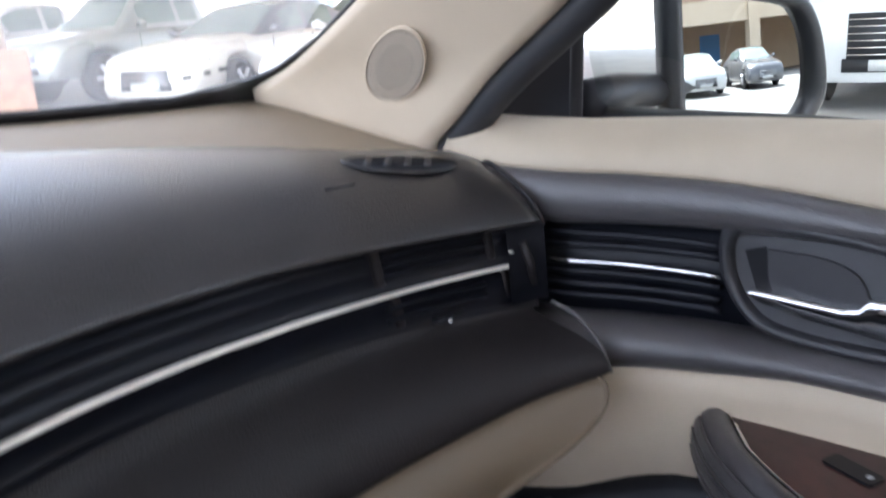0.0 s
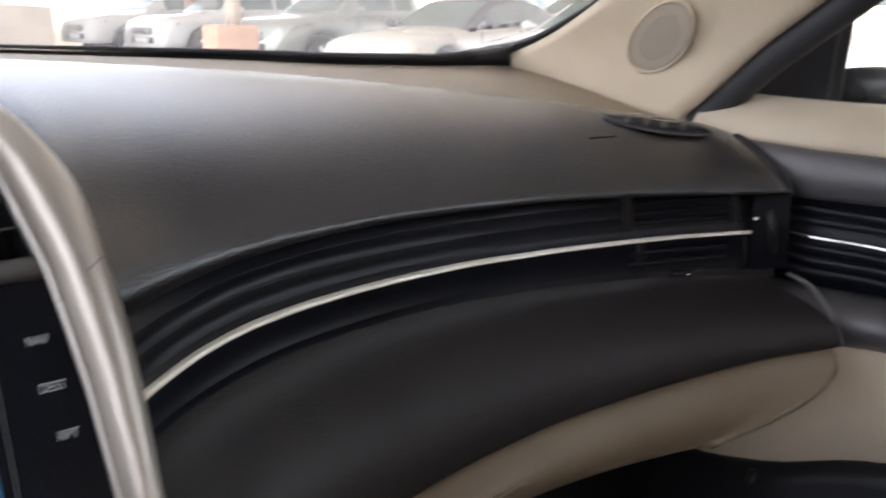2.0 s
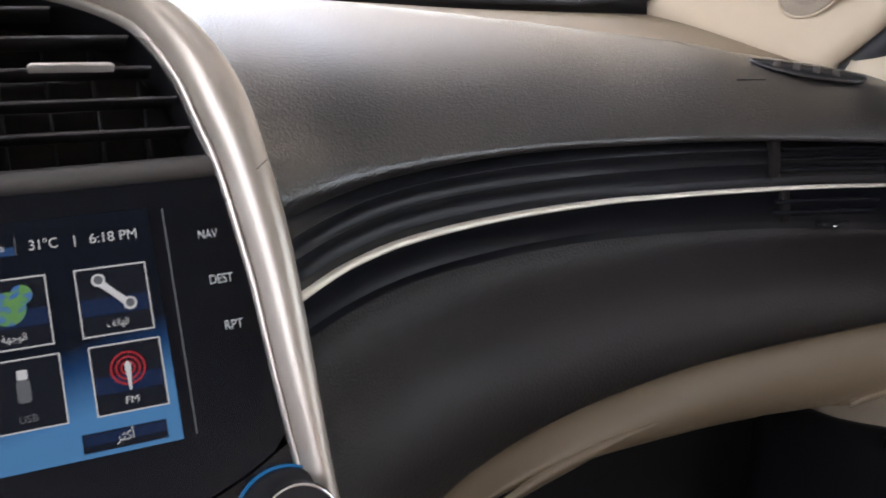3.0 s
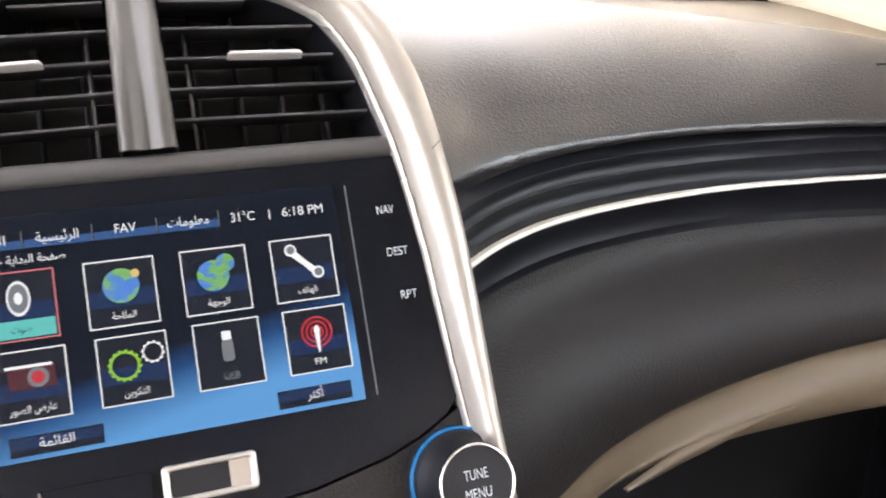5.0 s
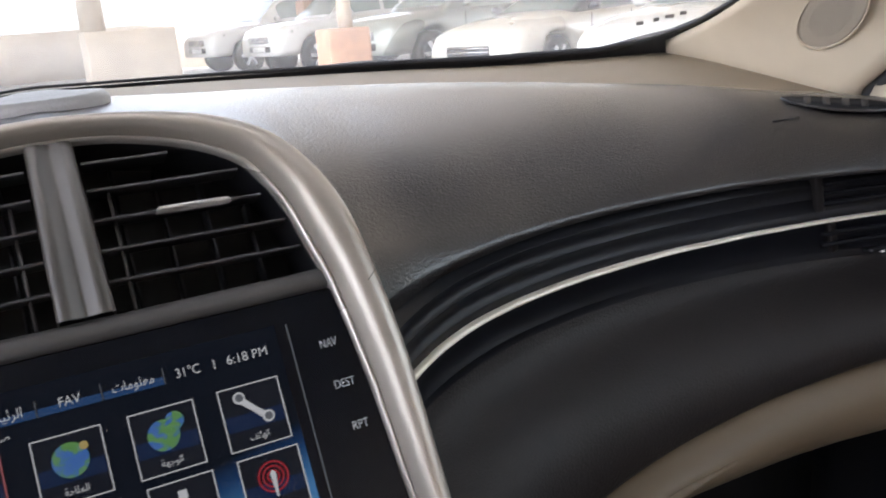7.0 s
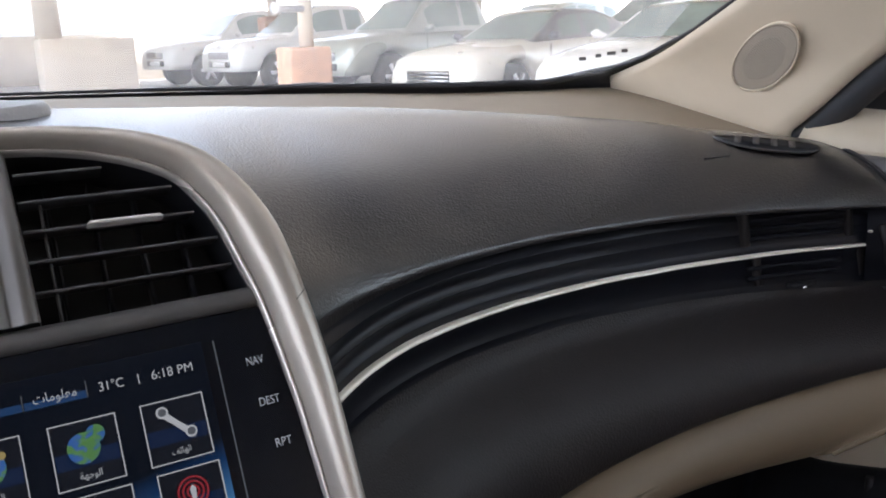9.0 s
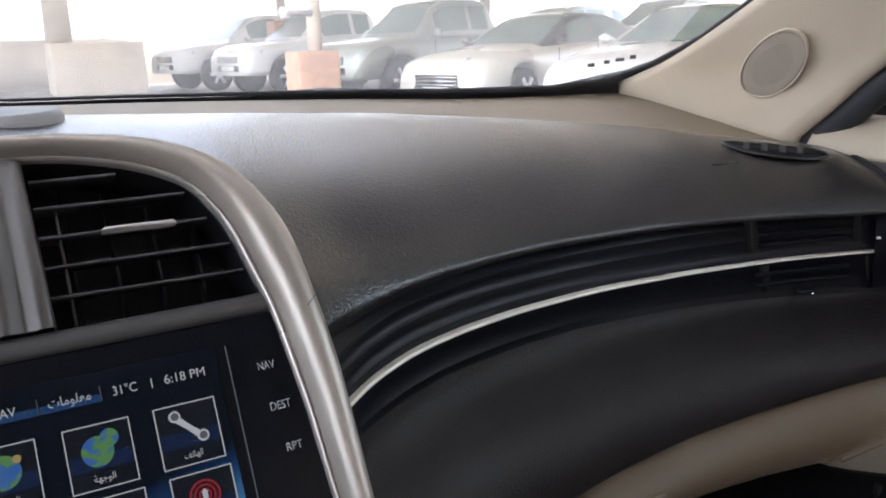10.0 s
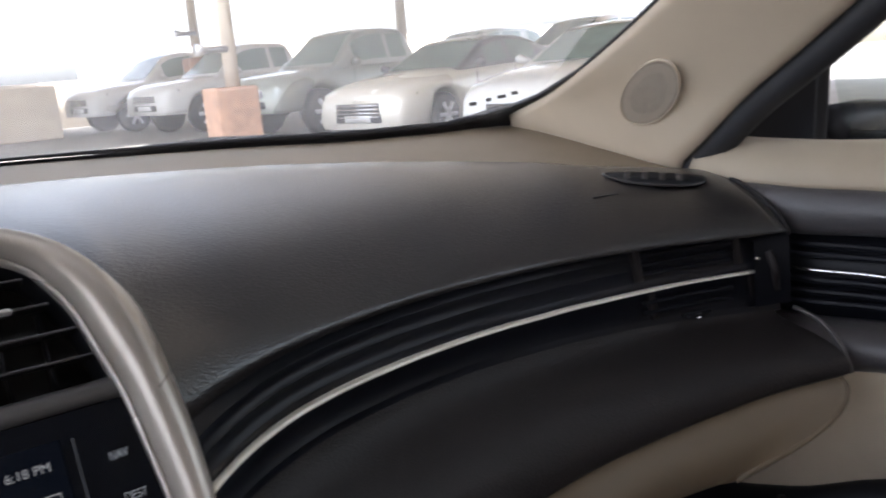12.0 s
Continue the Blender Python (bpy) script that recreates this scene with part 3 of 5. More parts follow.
car("pickup", PAINT_WHITE, "dusty white double cab pickup in the far row", parked(3.87, 21.9, -76))
car("pickup", PAINT_WHITE, "white pickup parked beside a post's concrete base", parked(4.62, 18.7, -76))
car("pickup", PAINT_SILVER, "silver green double cab pickup behind the post", parked(5.38, 14.54, -74))
car("sedan", PAINT_BEIGE, "pale gold saloon with dark roof and chrome grille", parked(5.79, 11.2, -72), PAINT_DARK)
car("sedan", PAINT_WHITE, "white saloon parked in the row of dusty cars", parked(5.99, 7.65, -70))
car("suv", PAINT_WHITE, "white off-road car facing the passenger window", parked(8.35, 2.40, -81))
car("suv", PAINT_WHITE, "white off-road car in the row behind", parked(11.5, 14.5, -76))
car("suv", PAINT_SILVER, "grey off-road car in the row behind", parked(11.5, 19.0, -76))

# canopy posts on terracotta-coloured concrete bases
TERRACOTTA = material("stained_terracotta_concrete", (0.34, 0.20, 0.13), 0.85, scale=6, vary=0.35, bump=0.4, bump_scale=40)
WALL = material("pale_render", (0.58, 0.51, 0.42), 0.9, scale=1.5, vary=0.15, bump=0.3, bump_scale=30)
POST = material("pale_post_paint", (0.50, 0.44, 0.36), 0.6, vary=0.1, scale=5)


def post(x, y, base_w, base_h, label, base_mat=None, shift=0.0, radius=0.11, bracket=True):
    ob = new("canopy_post")
    ob.matrix_world = GROUND @ pose(x, y, 0)
    tagged(ob, label, "post", group="canopy posts")
    b = bevel(part("base", box(-base_w / 2, base_w / 2, -base_w / 2, base_w / 2, 0, base_h), base_mat or TERRACOTTA, ob, "stained concrete base", smooth=False), 0.04)
    part("shaft", tube([(shift, 0, base_h - 0.02), (shift, 0, 4.2)], radius, 16, up=(0, 1, 0)), POST, ob)
    if bracket:
        part("bracket", tube([(0, -0.1, base_h + 0.55), (-0.35, -0.18, base_h + 0.55), (-0.5, -0.2, base_h + 0.56)], [0.05, 0.05, 0.09], 8), ALLOY, ob)
    return ob


post(4.36, 12.5, 0.66, 0.98, "pale round post on a stained concrete base", shift=0.06)
post(2.4, 23.0, 2.1, 1.25, "pale round post on a wide rendered base", WALL, -0.75, 0.30, False)
post(6.3, 20.0, 0.6, 1.6, "distant pale post among the parked cars")
post(9.5, 16.0, 0.6, 0.9, "distant pale post behind the second row")

# yard wall
tagged(part("boundary_wall", box(-30, 5.5, 27.0, 27.3, 0, 1.35, GROUND), WALL), "low rendered wall round the yard", "wall", kind="structure")
tagged(part("boundary_wall", box(5.5, 60, 30.0, 30.3, 0, 2.2, GROUND), WALL), "low rendered wall round the yard", "wall", kind="structure")

# the showroom behind, seen in the door mirror
hall = new("showroom")
hall.matrix_world = GROUND @ pose(8.0, -24.0, 0)
tagged(hall, "two-storey sand-coloured showroom with columns and a deep beam", "building")
SAND = material("sand_render", (0.46, 0.33, 0.22), 0.85, scale=1.2, vary=0.12)
SAND_LT = material("pale_sand_render", (0.62, 0.50, 0.36), 0.85, scale=1.2, vary=0.1)
part("wall", box(-30, 34, -6.4, -6, 0, 9), SAND, hall, smooth=False)
part("upper_floor", box(-30, 34, -6, 0.2, 3.6, 9.0), SAND, hall, smooth=False)
part("beam", box(-30, 34, 0.2, 0.5, 3.1, 4.35), SAND_LT, hall, smooth=False)
for k in range(8):
    part("column", box(-20.5 + 6 * k, -19.6 + 6 * k, -0.1, 0.75, 0, 9.0), SAND_LT, hall, smooth=False)
    wnd = part("window", box(-18.2 + 6 * k, -16.2 + 6 * k, 0.2, 0.24, 4.65, 6.1), CAR_GLASS, hall, smooth=False)
    part("sill", box(-18.3 + 6 * k, -16.1 + 6 * k, 0.2, 0.36, 4.55, 4.65), SAND_LT, wnd, smooth=False)
part("shop_panel", box(1.6, 3.4, -5.9, -5.8, 0.2, 2.9), material("blue_sign_paint", (0.08, 0.22, 0.45), 0.6), hall, "blue panel", smooth=False)
car("sedan", PAINT_WHITE, "white saloon parked in front of the showroom", GROUND @ pose(5.0, -13, 0, 0, 0, 185))
car("sedan", PAINT_DARK, "dark saloon parked in front of the showroom", GROUND @ pose(8.0, -13.4, 0, 0, 0, 185))
car("sedan", PAINT_WHITE, "white saloon parked by the showroom columns", GROUND @ pose(2.4, -15, 0, 0, 0, 175))

# unseen roof added over our own bay; dark, to dim the pad's reflections
tagged(part("shade_roof", box(-2.6, 3.0, -1.2, 2.9, 3.3, 3.45, GROUND), material("dark_roof_sheet", (0.09, 0.09, 0.1), 0.7, vary=0.2, scale=3)), "added unseen roof slab shading the parking bay", "roof", kind="structure")
# another unseen slab, added to keep sun off the parked row
tagged(part("shade_roof", box(3.3, 17.0, -1.0, 24.0, 4.15, 4.3, GROUND), WALL), "added unseen roof slab shading the row of cars", "roof", kind="structure")

# unseen slab added so the far wall and ground fall in shade
tagged(part("shade_roof", box(-9.0, 3.3, 14.5, 31.0, 4.15, 4.3, GROUND), WALL), "added unseen roof slab shading the far bays", "roof", kind="structure")

# ---- the centre stack: a face leaning back, in its own plane (u across, w up, n out of the face) ----
STACK = Matrix(((1, 0, 0, 0), (0, 0.4472, -0.8944, 0.40), (0, 0.8944, 0.4472, 0.98), (0, 0, 0, 1)))
centre_stack = thing("centre_stack", "centre stack with silver arch, two air vents and lit touch screen", "console")
centre_stack.matrix_world = STACK


def stack_part(name, bm, mat, label="", parent=None, smooth=True):
    return part(name, bm, mat, parent or centre_stack, label, smooth)




out_r = catmull([(u, w) for w, u in ARCH_OUT], 60)
in_r = catmull([(u, w) for w, u in ARCH_IN], 60)
out_line = out_r + [Vector((-p.x, p.y)) for p in out_r[-2::-1]]
in_line = in_r + [Vector((-p.x, p.y)) for p in in_r[-2::-1]]
arch_rows = []
for o, i in zip(out_line, in_line):
    m = (o + i) / 2
    q = lambda f, n: (*(i.lerp(o, f)), n)
    arch_rows.append([q(1.5, -0.05), q(1.45, -0.030), q(1.34, -0.014), q(1.18, -0.002), q(1.05, 0.0068), q(0.94, 0.0125), q(0.80, 0.0155), q(0.58, 0.0165), q(0.36, 0.0155), q(0.18, 0.012), q(0.05, 0.008), q(0.0, 0.004), q(-0.02, 0.0), q(-0.01, -0.004)])
stack_part("silver_arch", loft(arch_rows), SILVER, "champagne silver painted arch")
def arch_section(o, i, lift=0.0):
    q = lambda f, n: (*(i.lerp(o, f)), n + lift)
    return [q(1.34, -0.014), q(1.18, -0.002), q(1.05, 0.0068), q(0.94, 0.0125), q(0.80, 0.0155), q(0.58, 0.0165), q(0.36, 0.0155), q(0.18, 0.012), q(0.05, 0.008)]


for line_o, line_i in ((out_r, in_r), ([Vector((-p.x, p.y)) for p in out_r], [Vector((-p.x, p.y)) for p in in_r])):
    k = next(n for n, p in enumerate(line_o) if p.y > 0.031)
    o0, o1, i0, i1 = line_o[k], line_o[k + 1], line_i[k], line_i[k + 1]
    stack_part("arch_joint", loft([arch_section(o0.lerp(o1, f), i0.lerp(i1, f), 0.0002)[:6] for f in (0.0, 0.09)]), DIVIDER, "fine joint in the arch")
thin = []
for o, i in zip(out_line, in_line):
    q = lambda f, n: (*(i.lerp(o, f)), n)
    thin.append([q(0.0, 0.001), q(-0.02, 0.005), q(-0.09, 0.005), q(-0.13, 0.001), q(-0.13, -0.003)])
stack_part("arch_lip", loft(thin), LIP, "thin bright lip")

stack_part("vent_surround", loft([[(*(i.lerp(o, -0.10)), -0.002), (*(i.lerp(o, -0.11)), -0.02), (*(i.lerp(o, -0.16)), -0.048)] for o, i in zip(out_line, in_line)]), BLACK, "black inner wall of the vents")

# fascia below the vents
def below(line, w):
    return [p for p in line if p.y < w]


side = [(w, spline([(b, a) for b, a in ARCH_IN[:9]], w) - 0.002) for w in np.linspace(-0.083, 0.0335, 14)]
fascia = [(u, w) for w, u in side] + [(-u, w) for w, u in side[::-1]]
lowcurve = [(-0.1138, -0.0898), (-0.1, -0.097), (-0.0835, -0.103), (-0.05, -0.110), (-0.02, -0.1125), (0.02, -0.1125), (0.05, -0.110), (0.0835, -0.103), (0.1, -0.097), (0.1138, -0.0898)]
stack_part("screen_fascia", prism(fascia + lowcurve, 0.006, Matrix.Translation((0, 0, -0.006))), GLOSS, "gloss black screen surround", smooth=False)
under = [(-0.127, -0.20), (0.127, -0.20), (0.124, -0.086), (0.1138, -0.0912)] + [(u, w - 0.0016) for u, w in lowcurve[::-1]] + [(-0.1138, -0.0912), (-0.124, -0.086)]
stack_part("lower_fascia", prism(under, 0.02, Matrix.Translation((0, 0, -0.021))), DARK, "dark grey lower fascia", smooth=False)
stack_part("shelf", loft([[(u, 0.0465, -0.014), (u, 0.0445, -0.002), (u, 0.042, 0.0015), (u, 0.036, 0.0012), (u, 0.0345, -0.004)] for u in np.linspace(-0.112, 0.112, 24)]), GREY, "grey ledge between vents and screen")

stack_part("rear_cover", prism([(p.x * 0.985, p.y - 0.002) for p in out_line if p.y > -0.19], 0.003, Matrix.Translation((0, 0, -0.050))), BLACK, smooth=False)
# vents
vent_top = [p for p in in_r if p.y > 0.04]


def vent_edge(w):
    """Half width of the arch's opening at height w."""
    best = min(vent_top, key=lambda p: abs(p.y - w) + (0 if p.y <= 0.124 else 1))
    return best.x - 0.003


for s in (1, -1):
    vent = stack_part("air_vent", prism([(s * 0.012, 0.044), (s * 0.112, 0.044)] + [(s * (p.x - 0.001), p.y - 0.001) for p in vent_top if p.x > 0.012] + [(s * 0.012, 0.1255)], 0.003, Matrix.Translation((0, 0, -0.045))), BLACK, "black air vent", smooth=False)
    vent["label"] = "black louvred air vent"
    for k, w in enumerate((0.0595, 0.0739, 0.0883, 0.1027, 0.1160)):
        e = vent_edge(w + 0.003)
        slat = stack_part("slat", loft([[(s * u, w - 0.002 * (u / 0.1) + a, n) for a, n in ((0.0, -0.004), (0.0006, -0.0028), (0.0013, -0.004), (0.0030, -0.022), (0.0016, -0.022), (0.0, -0.004))] for u in np.linspace(0.012, e, 8)], flip=s < 0), SLAT, parent=vent)
        slat.parent = vent
    for u in (0.025, 0.045, 0.065, 0.085):
        top = max((p.y for p in vent_top if p.x > u + 0.004), default=0.09) - 0.003
        stack_part("fin", box(s * u - 0.0007, s * u + 0.0007, 0.045, top, -0.04, -0.024), BLACK, parent=vent)
    pin = stack_part("link_rod", tube([(s * 0.021, 0.046, -0.012), (s * 0.021, 0.104, -0.012)], 0.0008, 6, up=(0, 0, 1)), GREY, parent=vent)
    tab = stack_part("vent_tab", loft([[(s * u, 0.0868 - 0.002 * u / 0.07 + a * g, n) for a, n in ((0.0004, -0.003), (0.0008, 0.003), (0.0013, 0.005), (0.0021, 0.0045), (0.0024, -0.003))] for u, g in ((0.0385, 0.4), (0.040, 1), (0.056, 1.0), (0.071, 1), (0.0725, 0.4))]), TAB, "chrome vent tab", parent=vent)
div = stack_part("vent_divider", loft([[(-h, w, -0.03), (-h, w, 0.002), (-h * 0.86, w, 0.0045), (-h * 0.42, w, 0.0045), (-h * 0.34, w, 0.003), (-0.0008, w, 0.003), (0, w, 0.0022), (0.0008, w, 0.003), (h * 0.34, w, 0.003), (h * 0.42, w, 0.0045), (h * 0.86, w, 0.0045), (h, w, 0.002), (h, w, -0.03)] for w, h in ((0.0455, 0.0122), (0.07, 0.0118), (0.10, 0.0108), (0.1265, 0.0100))]), DIVIDER, "ribbed grey-brown divider")


# ---- touch screen ----
def glow(name, base, strength=1.0, vary=0.05, scale=200.0):
    """A lit spot of the display: a dark glossy face that gives off its colour."""
    m = material(name, base, 0.14, vary=vary, scale=scale, emit=strength, spec=0.2)
    b = m.node_tree.nodes["Principled BSDF"]
    m.node_tree.links.remove(b.inputs["Base Color"].links[0])
    b.inputs["Base Color"].default_value = (0.008, 0.009, 0.012, 1)
    return m


LIT = 0.037
BLUE_PANEL = bpy.data.materials.new("screen_backlight")
BLUE_PANEL.use_nodes = True
_nt = BLUE_PANEL.node_tree
_b = _nt.nodes["Principled BSDF"]
_b.inputs["Base Color"].default_value = (0.004, 0.005, 0.008, 1)
_b.inputs["Roughness"].default_value = 0.12
_b.inputs["Specular IOR Level"].default_value = 0.2
_co, _sx, _g, _ad, _ramp = (_nt.nodes.new("ShaderNodeTexCoord"), _nt.nodes.new("ShaderNodeSeparateXYZ"), _nt.nodes.new("ShaderNodeMath"), _nt.nodes.new("ShaderNodeMath"), _nt.nodes.new("ShaderNodeValToRGB"))
_nt.links.new(_co.outputs["Generated"], _sx.inputs[0])
_g.operation = "MULTIPLY_ADD"
_g.inputs[1].default_value, _g.inputs[2].default_value = 0.34, 0.0
_nt.links.new(_sx.outputs[0], _g.inputs[0])
_ad.operation = "SUBTRACT"
_nt.links.new(_g.outputs[0], _ad.inputs[0])
_nt.links.new(_sx.outputs[1], _ad.inputs[1])
_ramp.color_ramp.elements[0].position, _ramp.color_ramp.elements[0].color = 0.0, (0.003, 0.005, 0.010, 1)
_ramp.color_ramp.elements[1].position, _ramp.color_ramp.elements[1].color = 0.30, (0.13, 0.39, 0.76, 1)
for pos, col in ((-0.0, (0.003, 0.005, 0.01, 1)), (0.10, (0.015, 0.07, 0.2, 1))):
    e = _ramp.color_ramp.elements.new(max(pos, 0.001))
    e.color = col
_sh = _nt.nodes.new("ShaderNodeMath")
_sh.operation = "ADD"
_sh.inputs[1].default_value = 0.20
_nt.links.new(_ad.outputs[0], _sh.inputs[0])
_nt.links.new(_sh.outputs[0], _ramp.inputs[0])
_nt.links.new(_ramp.outputs[0], _b.inputs["Emission Color"])
_b.inputs["Emission Strength"].default_value = LIT

WHITE_GLOW = glow("lit_white", (0.80, 0.80, 0.78), LIT * 1.35)
DIM_GLOW = glow("lit_grey", (0.22, 0.23, 0.24), LIT)
TILE_BLUE = glow("lit_tile_blue", (0.006, 0.024, 0.085), LIT)
TILE_BLACK = glow("lit_tile_black", (0.004, 0.005, 0.010), LIT)
TEAL = glow("lit_teal", (0.14, 0.62, 0.55), LIT)
RED_GLOW = glow("lit_red", (0.62, 0.04, 0.05), LIT)
PINK_GLOW = glow("lit_pink_red", (0.75, 0.22, 0.22), LIT)
GREEN_GLOW = glow("lit_green", (0.30, 0.60, 0.05), LIT)
BAR_BLUE = glow("lit_bar_blue", (0.03, 0.10, 0.26), LIT)
KEY_WHITE = material("key_print", (0.36, 0.38, 0.39), 0.5, emit=0.02, vary=0.03)
EARTH = bpy.data.materials.new("lit_earth")
EARTH.use_nodes = True
_nt = EARTH.node_tree
_b = _nt.nodes["Principled BSDF"]
_n, _r, _c = _nt.nodes.new("ShaderNodeTexNoise"), _nt.nodes.new("ShaderNodeValToRGB"), _nt.nodes.new("ShaderNodeTexCoord")
_n.inputs["Scale"].default_value = 260.0
_nt.links.new(_c.outputs["Object"], _n.inputs["Vector"])
_nt.links.new(_n.outputs["Fac"], _r.inputs[0])
_r.color_ramp.interpolation = "EASE"
_r.color_ramp.elements[0].position, _r.color_ramp.elements[0].color = 0.44, (0.03, 0.20, 0.72, 1)
_r.color_ramp.elements[1].position, _r.color_ramp.elements[1].color = 0.56, (0.16, 0.46, 0.07, 1)
_nt.links.new(_r.outputs[0], _b.inputs["Emission Color"])
_b.inputs["Base Color"].default_value = (0.008, 0.009, 0.012, 1)
_b.inputs["Emission Strength"].default_value = LIT

touch_screen = thing("touch_screen", "lit colour touch screen with eight icon tiles in black fascia", "screen")
touch_screen.matrix_world = STACK


def plate(name, u0, u1, w0, w1, n, mat, parent, thick=0.0003, r=0.0):
    o = rounded(u0, u1, w0, w1, r) if r else [(u0, w0), (u1, w0), (u1, w1), (u0, w1)]
    return part(name, prism(o, thick, Matrix.Translation((0, 0, n))), mat, parent, smooth=False)


def disc(name, u, w, r, n, mat, parent, r_in=0.0, sx=1.0, seg=28, teeth=0, thick=0.0003):
    ring = lambda rr, t: [(u + sx * (rr + (t * (1 if (k // 2) % 2 else -1) if t else 0)) * math.cos(2 * math.pi * k / seg), w + (rr + (t * (1 if (k // 2) % 2 else -1) if t else 0)) * math.sin(2 * math.pi * k / seg)) for k in range(seg)]
    if r_in:
        return part(name, frame_ring(ring(r, teeth), ring(r_in, 0), thick, Matrix.Translation((0, 0, n))), mat, parent, smooth=False)
    return part(name, prism(ring(r, 0), thick, Matrix.Translation((0, 0, n))), mat, parent, smooth=False)


def writing(body, size, u, w, n, mat, parent, name="lettering", width=None, bold=0.0):
    cu = bpy.data.curves.new("lettering", "FONT")
    cu.body, cu.size, cu.align_x, cu.align_y, cu.offset = body, size, "CENTER", "CENTER", bold
    tmp = new("tmp", cu)
    me = bpy.data.meshes.new_from_object(tmp.evaluated_get(bpy.context.evaluated_depsgraph_get()))
    bpy.data.objects.remove(tmp)
    xs = [v.co.x for v in me.vertices]
    f = width / (max(xs) - min(xs)) if width and xs else 1.0
    me.transform(Matrix.Translation((u, w, n)) @ Matrix.Diagonal((f, 1, 1, 1)))
    me.materials.clear()
    me.materials.append(mat)
    ob = new(name, me)
    ob.parent = parent
    return ob


panel = plate("display_panel", -0.0800, 0.0775, -0.0765, 0.0225, 0.0002, BLUE_PANEL, touch_screen)
plate("edge_line", 0.0826, 0.0833, -0.0755, 0.0215, 0.0006, DIM_GLOW, touch_screen)
plate("edge_line", -0.0829, -0.0823, -0.0755, 0.0215, 0.0006, DIM_GLOW, touch_screen)
AR = {"back": "\ufe93\ufea9\ufeee\ufecc\ufedf\ufe8d", "home": "\ufe94\ufef4\ufeb4\ufef4\ufe8b\ufeae\ufedf\ufe8d", "info": "\ufe95\ufe8e\ufee3\ufeee\ufee0\ufecc\ufee3",
      "page": "\ufe95\ufeee\ufebb - \ufe94\ufef3\ufe8d\ufeaa\ufe92\ufedf\ufe8d \ufe94\ufea4\ufed4\ufebb", "sound": "\ufe95\ufeee\ufebb", "nav": "\ufe94\ufea3\ufe8e\ufee0\ufee4\ufedf\ufe8d",
      "dest": "\ufe94\ufeec\ufe9f\ufeee\ufedf\ufe8d", "phone": "\ufed2\ufe97\ufe8e\ufeec\ufedf\ufe8d", "viewer": "\ufead\ufeee\ufebc\ufedf\ufe8d \ufebd\ufead\ufe8e\ufecb",
      "setup": "\ufee6\ufef3\ufeee\ufedc\ufe98\ufedf\ufe8d", "menu": "\ufe94\ufee4\ufe8b\ufe8e\ufed8\ufedf\ufe8d", "more": "\ufeae\ufe9c\ufedb\ufe83"}
for u0, u1, txt, wd in ((-0.0805, -0.0545, AR["back"], 0.0148), (-0.0535, -0.0275, AR["home"], 0.0165), (-0.0265, -0.0015, "FAV", 0.0085), (-0.0005, 0.0245, AR["info"], 0.0175)):
    tb = plate("tab", u0, u1, 0.0088, 0.0122, 0.0006, BAR_BLUE, touch_screen)
    plate("tab_edge", u1 + 0.0002, u1 + 0.0006, 0.0088, 0.016, 0.0006, DIM_GLOW, tb)
    writing(txt, 0.0058, (u0 + u1) / 2, 0.0125, 0.0011, WHITE_GLOW, tb, width=wd)
writing("31\u00b0C", 0.0060, 0.0352, 0.0118, 0.0011, WHITE_GLOW, touch_screen, width=0.0105)
plate("mark", 0.0467, 0.0472, 0.0095, 0.014, 0.001, WHITE_GLOW, touch_screen)
writing("6:18 PM", 0.0060, 0.0620, 0.0118, 0.0011, WHITE_GLOW, touch_screen, "clock_digits", width=0.0185)
writing(AR["page"], 0.0048, -0.0565, 0.0042, 0.0011, WHITE_GLOW, touch_screen, width=0.036)
for u0, u1, txt, wd in ((-0.0665, -0.0316, AR["menu"], 0.013), (0.0392, 0.0717, AR["more"], 0.007)):
    bt = plate("menu_bar", u0, u1, -0.0745, -0.0668, 0.0006, TILE_BLACK, touch_screen)
    plate("bar_fill", u0 + 0.0008, u1 - 0.0008, -0.0718, -0.0675, 0.001, TILE_BLUE, bt)
    writing(txt, 0.0052, (u0 + u1) / 2, -0.0703, 0.0015, WHITE_GLOW, bt, width=wd)


def icon_tile(col, row, caption, width, framecol, base=TILE_BLUE, foot=TILE_BLACK, capcol=None):
    u0 = (-0.0715, -0.0323, 0.0063, 0.0448)[col] + (0.0 if row == 0 else 0.0012)
    u1, w1 = u0 + 0.0280, (-0.0004, -0.0326)[row]
    w0 = w1 - 0.0285
    t = plate("icon_tile", u0, u1, w0, w1, 0.0008, TILE_BLACK, touch_screen)
    plate("tile_sky", u0 + 0.001, u1 - 0.001, w0 + 0.0085, w0 + 0.0155, 0.0012, base, t)
    plate("tile_foot", u0 + 0.0012, u1 - 0.0012, w0 + 0.0012, w0 + 0.0084, 0.0012, foot, t)
    part("tile_frame", frame_ring([(u0, w0), (u1, w0), (u1, w1), (u0, w1)], [(u0 + 0.00055, w0 + 0.00055), (u1 - 0.00055, w0 + 0.00055), (u1 - 0.00055, w1 - 0.00055), (u0 + 0.00055, w1 - 0.00055)], 0.0008, Matrix.Translation((0, 0, 0.0008))), framecol, t, smooth=False)
    writing(caption, 0.0042, (u0 + u1) / 2, w0 + 0.0046, 0.0018, capcol or WHITE_GLOW, t, width=width)
    return t, (u0 + u1) / 2, w0 + 0.0172


